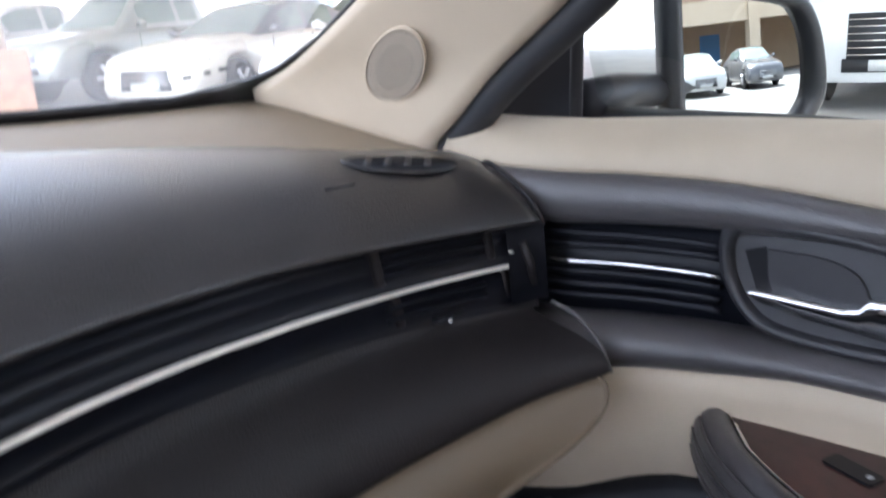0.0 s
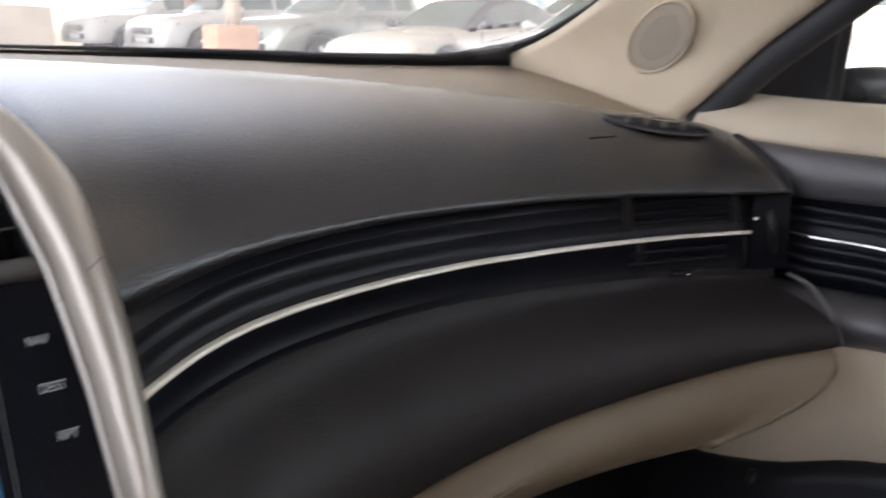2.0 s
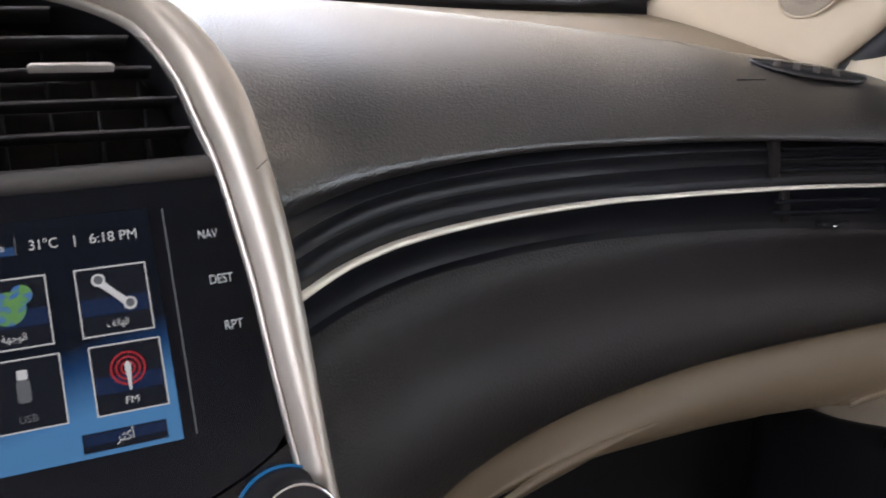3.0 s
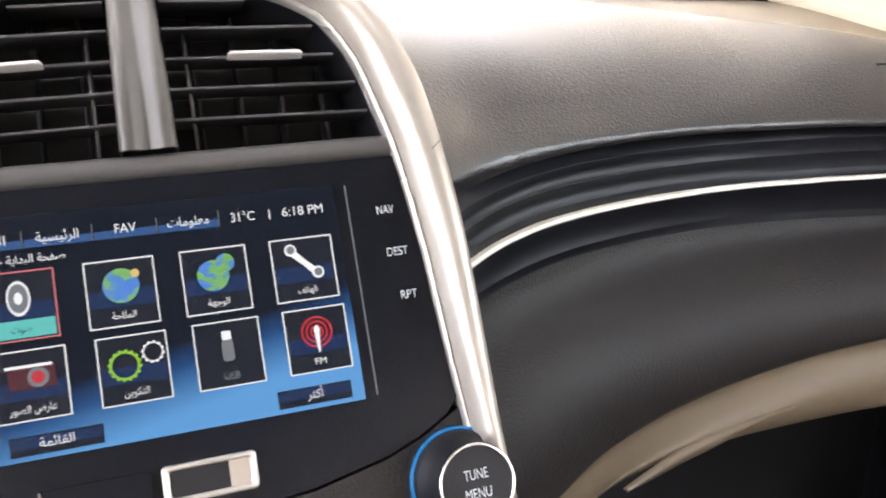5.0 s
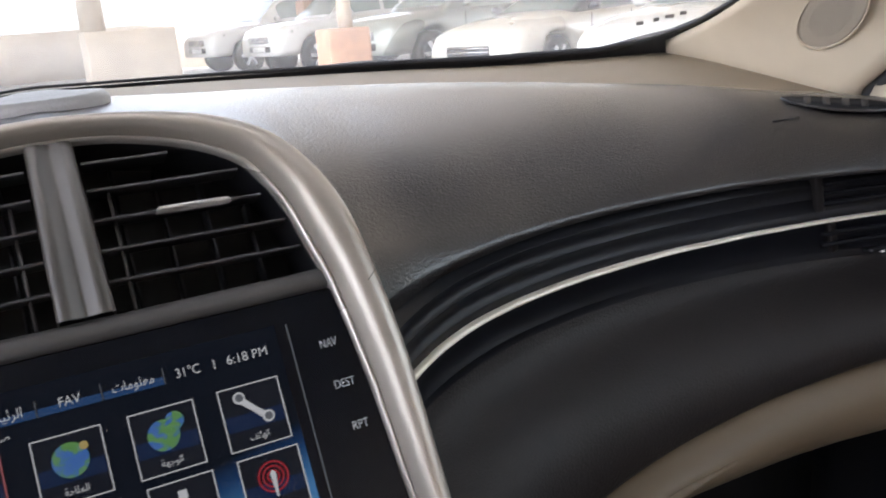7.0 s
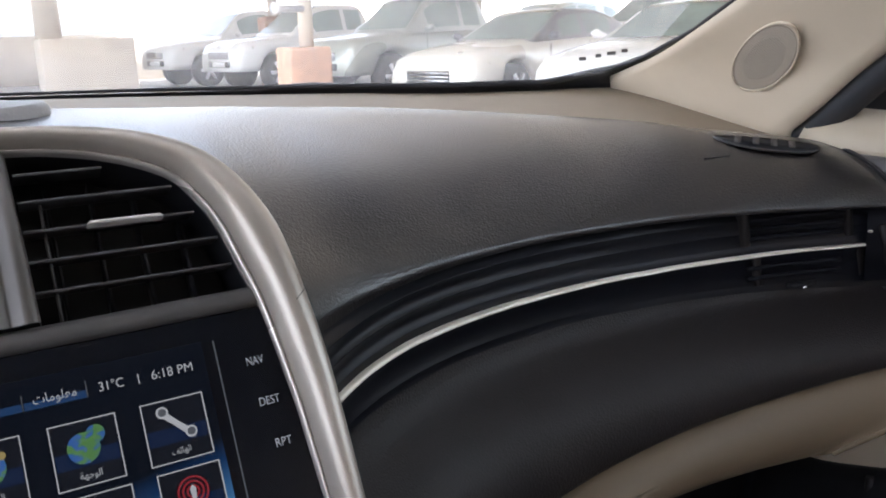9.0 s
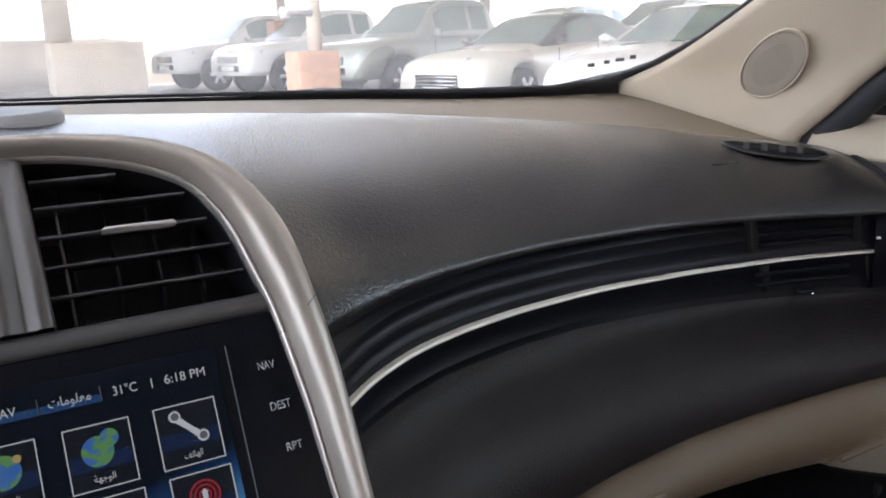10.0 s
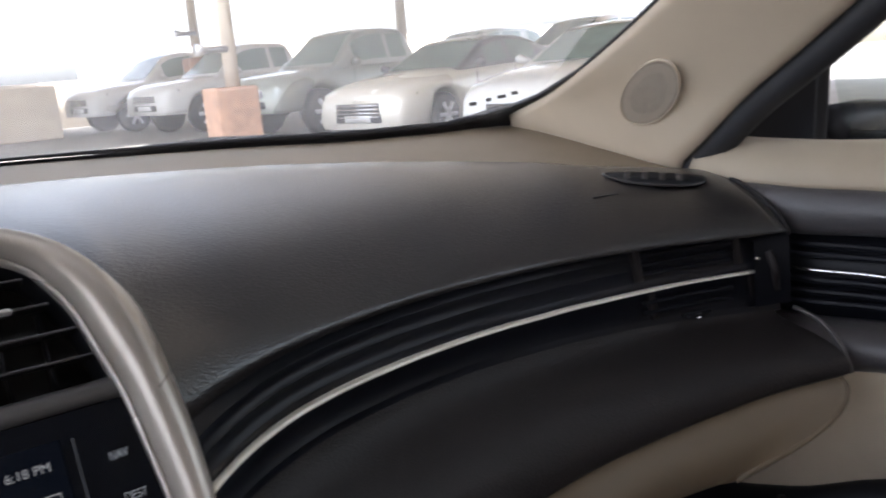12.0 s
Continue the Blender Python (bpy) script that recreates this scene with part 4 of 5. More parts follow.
t, u, w = icon_tile(0, 0, AR["sound"], 0.0075, PINK_GLOW, foot=TEAL, capcol=TILE_BLACK)
disc("speaker_cone", u, w, 0.0072, 0.0016, WHITE_GLOW, t, sx=0.62)
disc("speaker_ring", u, w, 0.0060, 0.0020, DIM_GLOW, t, r_in=0.0025, sx=0.62)
t, u, w = icon_tile(1, 0, AR["nav"], 0.0095, WHITE_GLOW)
disc("globe", u, w, 0.0073, 0.0016, EARTH, t)
disc("beacon", u + 0.006, w + 0.0045, 0.0018, 0.0020, glow("lit_amber", (0.8, 0.6, 0.2), LIT), t)
t, u, w = icon_tile(2, 0, AR["dest"], 0.0090, WHITE_GLOW)
disc("globe", u - 0.001, w - 0.0008, 0.0068, 0.0016, EARTH, t)
disc("small_globe", u + 0.0045, w + 0.0042, 0.0040, 0.0020, EARTH, t)
t, u, w = icon_tile(3, 0, AR["phone"], 0.0085, WHITE_GLOW)
part("handset", tube([(u - 0.0055, w + 0.0055, 0.0018), (u - 0.0035, w + 0.0035, 0.002), (u, w, 0.002), (u + 0.0035, w - 0.0035, 0.002), (u + 0.0055, w - 0.0050, 0.0018)], [0.0016, 0.0015, 0.0013, 0.0015, 0.0016], 8, 0.4, up=(0, 0, 1)), WHITE_GLOW, t)
disc("earpiece", u - 0.0052, w + 0.0058, 0.0027, 0.0018, WHITE_GLOW, t)
disc("ear_cap", u - 0.0052, w + 0.0058, 0.0018, 0.0026, DIM_GLOW, t)
disc("mouthpiece", u + 0.0058, w - 0.0052, 0.0027, 0.0018, WHITE_GLOW, t)
disc("mouth_cap", u + 0.0058, w - 0.0052, 0.0018, 0.0026, DIM_GLOW, t)
t, u, w = icon_tile(0, 1, AR["viewer"], 0.0175, WHITE_GLOW)
plate("camera_body", u - 0.008, u + 0.0095, w - 0.0045, w + 0.004, 0.0016, glow("lit_dark_red", (0.10, 0.02, 0.02), LIT), t)
plate("camera_top", u - 0.009, u + 0.0085, w + 0.004, w + 0.0052, 0.0016, WHITE_GLOW, t)
disc("camera_lens", u + 0.003, w - 0.0002, 0.0040, 0.0020, DIM_GLOW, t)
disc("camera_eye", u + 0.003, w - 0.0002, 0.0025, 0.0024, RED_GLOW, t)
t, u, w = icon_tile(1, 1, AR["setup"], 0.0100, WHITE_GLOW)
disc("gear", u - 0.0035, w - 0.0012, 0.0064, 0.0018, GREEN_GLOW, t, r_in=0.0050, seg=64, teeth=0.0004)
disc("small_gear", u + 0.0080, w + 0.0028, 0.0044, 0.0018, WHITE_GLOW, t, r_in=0.0036, seg=48, teeth=0.0003)
t, u, w = icon_tile(2, 1, "USB", 0.0065, WHITE_GLOW, base=TILE_BLACK, capcol=DIM_GLOW)
plate("usb_stick", u - 0.0028, u + 0.0022, w - 0.0062, w + 0.0030, 0.0016, DIM_GLOW, t, r=0.0015)
plate("usb_plug", u - 0.0022, u + 0.0016, w + 0.0030, w + 0.0068, 0.0016, WHITE_GLOW, t)
t, u, w = icon_tile(3, 1, "FM", 0.0050, WHITE_GLOW)
for r in (0.0070, 0.0050, 0.0030):
    disc("wave_ring", u, w + 0.0005, r, 0.0016, RED_GLOW, t, r_in=r - 0.0009)
part("mast", prism([(u - 0.0013, w + 0.002), (u - 0.0004, w - 0.0085), (u + 0.0004, w - 0.0085), (u + 0.0013, w + 0.002), (u, w + 0.0035)], 0.0004, Matrix.Translation((0, 0, 0.002))), WHITE_GLOW, t, smooth=False)

# keys beside the screen
for txt, uu, ww, wd in (("NAV", 0.1003, 0.0080, 0.0082), ("DEST", 0.1030, -0.0122, 0.0100), ("RPT", 0.1052, -0.0328, 0.0078)):
    writing(txt, 0.0058, uu, ww, 0.0003, KEY_WHITE, centre_stack, "key_lettering", width=wd)
# buttons under the screen
bt = stack_part("hazard_button", frame_ring(rounded(-0.0120, 0.0266, -0.1045, -0.0886, 0.0022), rounded(-0.0088, 0.0234, -0.1020, -0.0911, 0.0012), 0.005, Matrix.Translation((0, 0, -0.001))), LIP, "satin metal framed button")
bevel(bt, 0.0012, 2)
stack_part("button_face", box(-0.0088, 0.0150, -0.102, -0.0911, 0.0, 0.0022), BLACK, parent=bt, smooth=False)
stack_part("button_plate", box(0.0150, 0.0234, -0.102, -0.0911, 0.0, 0.0022), SILVER, parent=bt, smooth=False)
bt = stack_part("release_button", prism(rounded(-0.0570, -0.0160, -0.1050, -0.0893, 0.002), 0.0025, None), GLOSS, "gloss black button with a bright edge", smooth=False)
stack_part("bright_edge", box(-0.0580, -0.0571, -0.1035, -0.0893, 0.0, 0.003), CHROME, parent=bt, smooth=False)
# the tuning knob
BLUE_RING = glow("lit_blue_ring", (0.02, 0.22, 0.55), 0.04)
KU, KW = 0.1136, -0.1190
knob = stack_part("tuning_knob", loft([[(KU + r * math.cos(a), KW + r * math.sin(a), n) for r, n in ((0.0222, -0.008), (0.0222, 0.006), (0.0208, 0.010), (0.0180, 0.012), (0.0178, 0.026), (0.0170, 0.0275))] for a in np.linspace(0, 2 * math.pi, 49)]), BLACK, "round black tuning knob")
stack_part("lit_ring", loft([[(KU + r * math.cos(a), KW + r * math.sin(a), n) for r, n in ((0.0233, 0.0030), (0.0233, 0.0052), (0.0229, 0.0060), (0.0222, 0.0055), (0.0222, -0.004))] for a in np.linspace(0, 2 * math.pi, 49)]), BLUE_RING, "thin glowing blue ring", parent=knob)
stack_part("chrome_ring", loft([[(KU + r * math.cos(a), KW + r * math.sin(a), n) for r, n in ((0.0172, 0.026), (0.0172, 0.0285), (0.0166, 0.0293), (0.0158, 0.0285), (0.0156, 0.0265))] for a in np.linspace(0, 2 * math.pi, 49)]), CHROME, "thin chrome ring", parent=knob)
disc("knob_face", KU, KW, 0.0158, 0.0265, BLACK, knob, thick=0.0008, seg=40)
writing("TUNE", 0.0062, KU, KW + 0.0038, 0.0276, KEY_WHITE, knob, width=0.0108)
writing("MENU", 0.0062, KU, KW - 0.0042, 0.0276, KEY_WHITE, knob, width=0.0118)


# ---- pillar ----
def local(bm, ob):
    bm.transform(Matrix.Translation(-ob.location))
    return bm


PILLAR_A = [(0.684, 0.845, 1.066), (0.668, 0.76, 1.088), (0.645, 0.67, 1.118), (0.626, 0.562, 1.165), (0.60, 0.42, 1.235), (0.58, 0.30, 1.29), (0.55, 0.05, 1.39)]
PILLAR_B = [(0.708, 0.605, 1.020), (0.703, 0.57, 1.045), (0.697, 0.52, 1.085), (0.688, 0.45, 1.13), (0.676, 0.36, 1.19), (0.66, 0.25, 1.26), (0.62, 0.02, 1.38)]
pillar = thing("windscreen_pillar", "beige windscreen pillar trim with round speaker grille", "pillar trim", (0.68, 0.6, 1.06))
ra, rb = catmull(PILLAR_A, 30), catmull(PILLAR_B, 30)
ra = [ra[0] + Vector((0.02, 0.02, -0.04))] + ra
rb = [rb[0] + Vector((0.012, 0.01, -0.04))] + rb


def pillar_row(a, b):
    mid = (a + b) / 2 + Vector((-0.012, -0.012, 0.004))
    return [tuple((1 - t)**2 * a + 2 * t * (1 - t) * mid + t * t * b) for t in np.linspace(0, 1, 15)]


rows = [[tuple(a + Vector((0.03, 0.012, 0.004)))] + pillar_row(a, b) + [tuple(b + Vector((0.03, 0.0, 0.0)))] for a, b in zip(ra, rb)]
shell(part("pillar_cover", local(loft(rows), pillar), BEIGE, pillar), 0.003, 1)
part("door_seal", local(tube([p + Vector((0.016, -0.010, -0.008)) for p in rb], 0.014, 10), pillar), RUBBER, pillar, "black rubber door seal")
# tweeter grille: a ring, a cone and a mesh of fine wires
pillar_rows = [pillar_row(p, q) for p, q in zip(ra, rb)]
SPEAKER = on_surface(pillar_rows, (0.6490, 0.596, 1.0800), (0.05, -0.95, 0.0))
n_ = SPEAKER.col[2].to_3d()
u_ = n_.cross(Vector((0, 0, 1))).normalized()
u_ = u_ if u_.x > 0 else -u_
w_ = n_.cross(Vector((0.85, -0.53, 0))).normalized()
w_ = w_ if w_.z > 0 else -w_
c_ = SPEAKER.translation + n_ * 0.0080
SPEAKER = Matrix(((u_.x, w_.x, n_.x, c_.x), (u_.y, w_.y, n_.y, c_.y), (u_.z, w_.z, n_.z, c_.z), (0, 0, 0, 1)))
ell = lambda r: [(0.81 * r * math.cos(t) * (1 - 0.08 * math.sin(t)), 1.27 * r * math.sin(t)) for t in np.linspace(0, 2 * math.pi, 49)[:-1]]
GRILLE = material("beige_grille", (0.50, 0.43, 0.34), 0.6, vary=0.05)
# darker beige: the shade behind the mesh is put into the colour
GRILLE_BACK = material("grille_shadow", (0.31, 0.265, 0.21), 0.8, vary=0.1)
grille = part("speaker_grille", local(frame_ring(ell(0.0408), ell(0.0380), 0.0025, SPEAKER @ Matrix.Translation((0, 0, -0.001))), pillar), BEIGE, pillar, "round beige speaker grille")
bevel(grille, 0.0012)
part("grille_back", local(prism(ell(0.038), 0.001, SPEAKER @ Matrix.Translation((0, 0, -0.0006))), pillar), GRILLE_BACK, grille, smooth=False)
# cone coloured near black-brown to paint in the shade deeper inside
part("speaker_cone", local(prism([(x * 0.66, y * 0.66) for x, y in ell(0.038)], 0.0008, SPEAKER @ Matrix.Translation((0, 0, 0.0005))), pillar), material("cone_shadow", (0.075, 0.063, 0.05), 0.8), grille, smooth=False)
wires = bmesh.new()
for ang in (30, -30):
    ca, sa = math.cos(radians(ang)), math.sin(radians(ang))
    for k in range(-18, 19):
        d = k * 0.0021
        h = math.sqrt(max(0, 0.0385**2 - d * d))
        if h < 0.003:
            continue
        quad = [(-h, d - 0.00055), (h, d - 0.00055), (h, d + 0.00055), (-h, d + 0.00055)]
        vs = [wires.verts.new(SPEAKER @ Vector(((ca * x - sa * y) * 0.76, (sa * x + ca * y) * 1.21, 0.0016))) for x, y in quad]
        wires.faces.new(vs)
wire_ob = part("grille_mesh", local(wires, pillar), GRILLE, grille, smooth=False)
wire_ob["kind"] = "stuff"

# ---- windscreen ----
DUSTY = glass_material("dusty_glass", (0.97, 0.99, 0.98))
_nt = DUSTY.node_tree
_out = _nt.nodes["Material Output"]
_old = _out.inputs[0].links[0].from_socket
_tl, _mx, _no, _rm, _tc = (_nt.nodes.new("ShaderNodeBsdfTranslucent"), _nt.nodes.new("ShaderNodeMixShader"), _nt.nodes.new("ShaderNodeTexNoise"), _nt.nodes.new("ShaderNodeMapRange"), _nt.nodes.new("ShaderNodeTexCoord"))
_tl.inputs[0].default_value = (0.85, 0.83, 0.80, 1)
_no.inputs["Scale"].default_value, _no.inputs["Detail"].default_value = 7.0, 5.0
_nt.links.new(_tc.outputs["Object"], _no.inputs["Vector"])
_nt.links.new(_no.outputs["Fac"], _rm.inputs["Value"])
_rm.inputs["From Min"].default_value, _rm.inputs["From Max"].default_value = 0.35, 0.75
_rm.inputs["To Min"].default_value, _rm.inputs["To Max"].default_value = 0.13, 0.30
_nt.links.new(_rm.outputs[0], _mx.inputs[0])
_nt.links.new(_old, _mx.inputs[1])
_nt.links.new(_tl.outputs[0], _mx.inputs[2])
_nt.links.new(_mx.outputs[0], _out.inputs[0])
base = [(x, spline(WINDSCREEN_BASE, abs(x))[0] - 0.004, spline(WINDSCREEN_BASE, abs(x))[1] + 0.0005) for x in np.linspace(-0.60, 0.60, 41)]
corner = [(0.652, 0.852, 1.073), (0.675, 0.825, 1.0795), (0.670, 0.775, 1.0905)]
upper = [tuple(p + Vector((0.004, 0.004, 0.003))) for p in ra[7:]]
edge = base + corner + upper
mirror_x = lambda pts: [(-x, y, z) for x, y, z in pts]
border = catmull(mirror_x(corner + upper)[::-1] + edge, 260)
windscreen = thing("windscreen", "clear curved windscreen with black border and small stickers", "windscreen", (0, 0.9, 1.08))
part("black_border", local(tube(border, [0.0026 + 0.0032 * min(1.0, max(0.0, (abs(p.x) - 0.12) / 0.40)) for p in border], 8, squash=0.5, up=(0, 0.6, 0.8)), windscreen), RUBBER, windscreen, "black printed border")
part("cowl_seal", local(loft([[(x, y + 0.004, z - 0.003), (x, y + 0.03, z - 0.02), (x, y + 0.06, z - 0.05)] for x, y, z in base] + [[(x + 0.004, y + 0.004, z + 0.003), (x + 0.03, y + 0.02, z - 0.012), (x + 0.05, y + 0.03, z - 0.05)] for x, y, z in corner + upper[:3]]), windscreen), RUBBER, windscreen, "black cowl seal")
glass_rows = []
for k in range(13):
    t = k / 12
    row = []
    for x in np.linspace(-1, 1, 25):
        bx = x * (0.70 - 0.12 * t)
        by, bz = spline(WINDSCREEN_BASE, min(abs(x) * 0.70, 0.78))
        row.append((bx, by + 0.012 + (0.10 - by) * t + 0.02 * math.sin(math.pi * t), bz - 0.004 + (1.40 - bz) * t + 0.035 * math.sin(math.pi * t)))
    glass_rows.append(row)
pane = part("windscreen_glass", local(loft(glass_rows), windscreen), DUSTY, windscreen, "clear, slightly dusty glass")
pane.visible_shadow = False

# two rows of small dark marks of a sticker on the glass
for k, (dx, w) in enumerate(((0.0, 0.010), (0.020, 0.008), (0.034, 0.013), (0.052, 0.009))):
    st = box(0.512 + dx, 0.512 + dx + 0.8 * w, 0.0, 0.0006, 0.0, 0.0033, Matrix.Translation((0, 0.685 - 0.85 * dx * 0.0, 1.0985 + 0.09 * dx)))
    part("sticker_bar", local(st, windscreen), GREY, windscreen, smooth=False)
wiper = tagged(part("wiper", tube([(0.20, 1.125, 1.065), (0.30, 1.09, 1.070), (0.38, 1.06, 1.070), (0.52, 1.00, 1.060)], [0.003, 0.0045, 0.005, 0.003], 8), RUBBER), "black windscreen wiper lying at the glass's foot", "wiper")

# ---- passenger door ----
door = thing("passenger_door", "passenger door in beige and dark leather with wood armrest", "car door", (0.74, 0.2, 0.8))


def door_part(name, bm, mat, label="", parent=None, smooth=True):
    bm.transform(Matrix.Translation((-0.74, -0.2, -0.8)))
    return part(name, bm, mat, parent or door, label, smooth)


DOOR_X = [(-0.6, 0.748), (0.0, 0.745), (0.226, 0.739), (0.334, 0.732), (0.40, 0.716), (0.46, 0.693), (0.52, 0.69), (0.60, 0.70)]
DOOR_Y = [0.62, 0.60, 0.585, 0.57, 0.55, 0.53, 0.51, 0.49, 0.47, 0.45, 0.43, 0.41, 0.39, 0.37, 0.35, 0.33, 0.31, 0.29, 0.27, 0.25, 0.22, 0.19, 0.16, 0.12, 0.06, 0.0, -0.1, -0.25, -0.45]


def door_rows(profile, y_max, y_min=-9):
    rows = []
    for y in DOOR_Y:
        if y_min <= y <= y_max:
            x = spline(DOOR_X, y)
            rows.append([(x + dx, y, z) for dx, z in profile(y)])
    return rows


SILL = [(-0.45, 0.965), (0.0, 0.978), (0.17, 0.986), (0.32, 1.000), (0.495, 1.007), (0.62, 1.008)]
shell(door_part("beige_sill", loft(door_rows(lambda y: [(0.11, 1.022), (0.075, 1.036), (0.055, 1.041), (0.034, 1.038), (0.014, 1.027), (0.002, spline(SILL, y) + 0.004), (0.004, spline(SILL, y) - 0.002)], 0.585)), BEIGE_SILL, "beige window sill trim"), 0.003)
shell(door_part("upper_leather", loft(door_rows(lambda y: [(0.006, spline(SILL, y))] + [(dx, z) for _, dx, z in bez((0, 0.000, spline(SILL, y)), (0, -0.016, spline(SILL, y) - 0.004), (0, -0.018, 0.975), (0, -0.004, 0.966), 8)] + [(0.012, 0.963)], 0.57)), LEATHER, "dark leather upper roll"), 0.003)
groove = shell(door_part("groove_panel", loft(door_rows(lambda y: [(0.012, 0.966), (0.010, 0.885)], 0.56)), NAVY, "black grooved panel"), 0.003)
for zl, zr in ((0.958, 0.9505), (0.948, 0.942), (0.925, 0.918), (0.914, 0.908), (0.904, 0.899)):
    pts = [(spline(DOOR_X, y) + 0.004, y, zl + (zr - zl) * (0.49 - y) / 0.16) for y in np.linspace(0.49, 0.333, 14)]
    door_part("ridge", tube(pts, 0.0035, 8), NAVY, parent=groove)
pts = [(spline(DOOR_X, y) - 0.001, y, 0.934 + (0.928 - 0.934) * (0.46 - y) / 0.128) for y in np.linspace(0.462, 0.331, 14)]
door_part("bright_strip", tube(pts, [0.0008] + [0.0018] * 12 + [0.0012], 8), CHROME, "thin chrome strip", parent=groove)
LOW = [(-0.45, 0.85), (0.0, 0.855), (0.16, 0.861), (0.25, 0.861), (0.346, 0.850), (0.40, 0.846), (0.447, 0.838), (0.52, 0.83)]
shell(door_part("lower_roll", loft(door_rows(lambda y: [(0.012, 0.888)] + [(dx, z) for _, dx, z in bez((0, 0.004, 0.888), (0, -0.034, 0.890), (0, -0.046, spline(LOW, y) + 0.012), (0, -0.010, spline(LOW, y)), 9)] + [(0.006, spline(LOW, y) - 0.003)], 0.53)), LEATHER, "dark leather lower roll"), 0.003)
PANEL_LOW = [(-0.45, 0.74), (0.35, 0.745), (0.476, 0.707), (0.536, 0.688), (0.62, 0.67)]
shell(door_part("beige_panel", loft(door_rows(lambda y: [(0.004, spline(LOW, y) + 0.002), (-0.008, spline(LOW, y) - 0.004), (0.002, spline(LOW, y) - 0.03), (0.006, 0.79), (0.008, spline(PANEL_LOW, y)), (0.02, spline(PANEL_LOW, y) - 0.004)], 0.62)), BEIGE, "beige door panel"), 0.003)
pocket = shell(door_part("map_pocket", loft(door_rows(lambda y: [(0.02, spline(PANEL_LOW, y)), (0.002, spline(PANEL_LOW, y) - 0.002), (-0.006, spline(PANEL_LOW, y) - 0.02), (-0.012, 0.62), (-0.005, 0.45), (0.0, 0.30)], 0.62)), BLACK, "black door pocket"), 0.003)
door_part("pocket_seam", tube([(0.688, 0.47, 0.702), (0.690, 0.472, 0.68), (0.692, 0.468, 0.60), (0.695, 0.455, 0.50)], 0.004, 8), DARK, parent=pocket)

# the pull handle in its recess
DOORP = Matrix(((0, 0, -1, 0.734), (-1, 0, 0, 0), (0, 1, 0, 0), (0, 0, 0, 1)))
rec = catmull([(-0.333, 0.956), (-0.330, 0.970), (-0.316, 0.979), (-0.252, 0.978), (-0.208, 0.972), (-0.191, 0.964), (-0.178, 0.945), (-0.158, 0.908), (-0.160, 0.893), (-0.185, 0.888), (-0.248, 0.886), (-0.295, 0.891), (-0.317, 0.907), (-0.330, 0.932), (-0.333, 0.956)], 72)[:-1]
BEZEL = material("dark_handle_surround", (0.022, 0.0215, 0.024), 0.42, bump=0.2, bump_scale=900, kind="leather")
GRIP = material("grip_grey", (0.034, 0.033, 0.036), 0.5, vary=0.08)
RECESS = material("recess_grey", (0.055, 0.054, 0.057), 0.5, vary=0.08, bump=0.1)
cen = Vector((-0.246, 0.931))
inner = [Vector((cen.x + (p.x - cen.x) * 0.87, cen.y + (p.y - cen.y) * 0.79)) for p in rec]
mid = [cen + (p - cen) * 0.93 for p in rec]
ring = [[(*a, 0.0), (*a.lerp(b, 0.25), 0.008), (*a.lerp(b, 0.6), 0.010), (*b, 0.006), (*b, -0.012)] for a, b in zip(rec + rec[:1], inner + inner[:1])]
bm = loft(ring)
bm.transform(DOORP)
handle = door_part("handle_bezel", bm, BEZEL, "dark rounded handle surround")
door_part("recess_floor", prism(inner, 0.002, DOORP @ Matrix.Translation((0, 0, -0.003))), RECESS, parent=handle, smooth=False)
door_part("grip_plate", prism(catmull([(-0.296, 0.9555), (-0.26, 0.955), (-0.238, 0.949), (-0.228, 0.938), (-0.229, 0.921), (-0.286, 0.920), (-0.296, 0.9555)], 30)[:-1], 0.003, DOORP @ Matrix.Translation((0, 0, 0.0))), GRIP, parent=handle, smooth=False)
# flat black plate painting the shade at the recess's front end
door_part("recess_shadow", prism([(-0.313, 0.952), (-0.298, 0.957), (-0.288, 0.918), (-0.302, 0.918)], 0.0012, DOORP), BLACK, parent=handle, smooth=False)
lever_rows = []
for y, zt, zb in ((0.306, 0.918, 0.914), (0.300, 0.920, 0.911), (0.27, 0.919, 0.905), (0.240, 0.918, 0.902), (0.229, 0.920, 0.901), (0.222, 0.928, 0.900), (0.210, 0.929, 0.899), (0.199, 0.929, 0.898), (0.192, 0.915, 0.898), (0.186, 0.905, 0.899)):
    zt, zb = zt + 0.005, zb + 0.005
    lever_rows.append([(-y, zt, -0.001), (-y, zt + 0.001, 0.008), (-y, zt - 0.0025, 0.012), (-y, (zt + zb) / 2, 0.010), (-y, zb, 0.006), (-y, zb, -0.001)])
bm = loft(lever_rows, flip=True)
bm.transform(DOORP)
door_part("door_lever", bm, CHROME, "chrome pull lever", parent=handle)

# armrest with wood inlay
arm_out = [(0.7627, 0.360), (0.7498, 0.360), (0.7369, 0.356), (0.717, 0.345), (0.692, 0.326), (0.667, 0.300), (0.642, 0.266), (0.622, 0.232), (0.608, 0.205), (0.592, 0.16), (0.582, 0.08), (0.58, -0.10), (0.582, -0.32)]
arm_line = catmull(arm_out, 40)
arm_rows = []
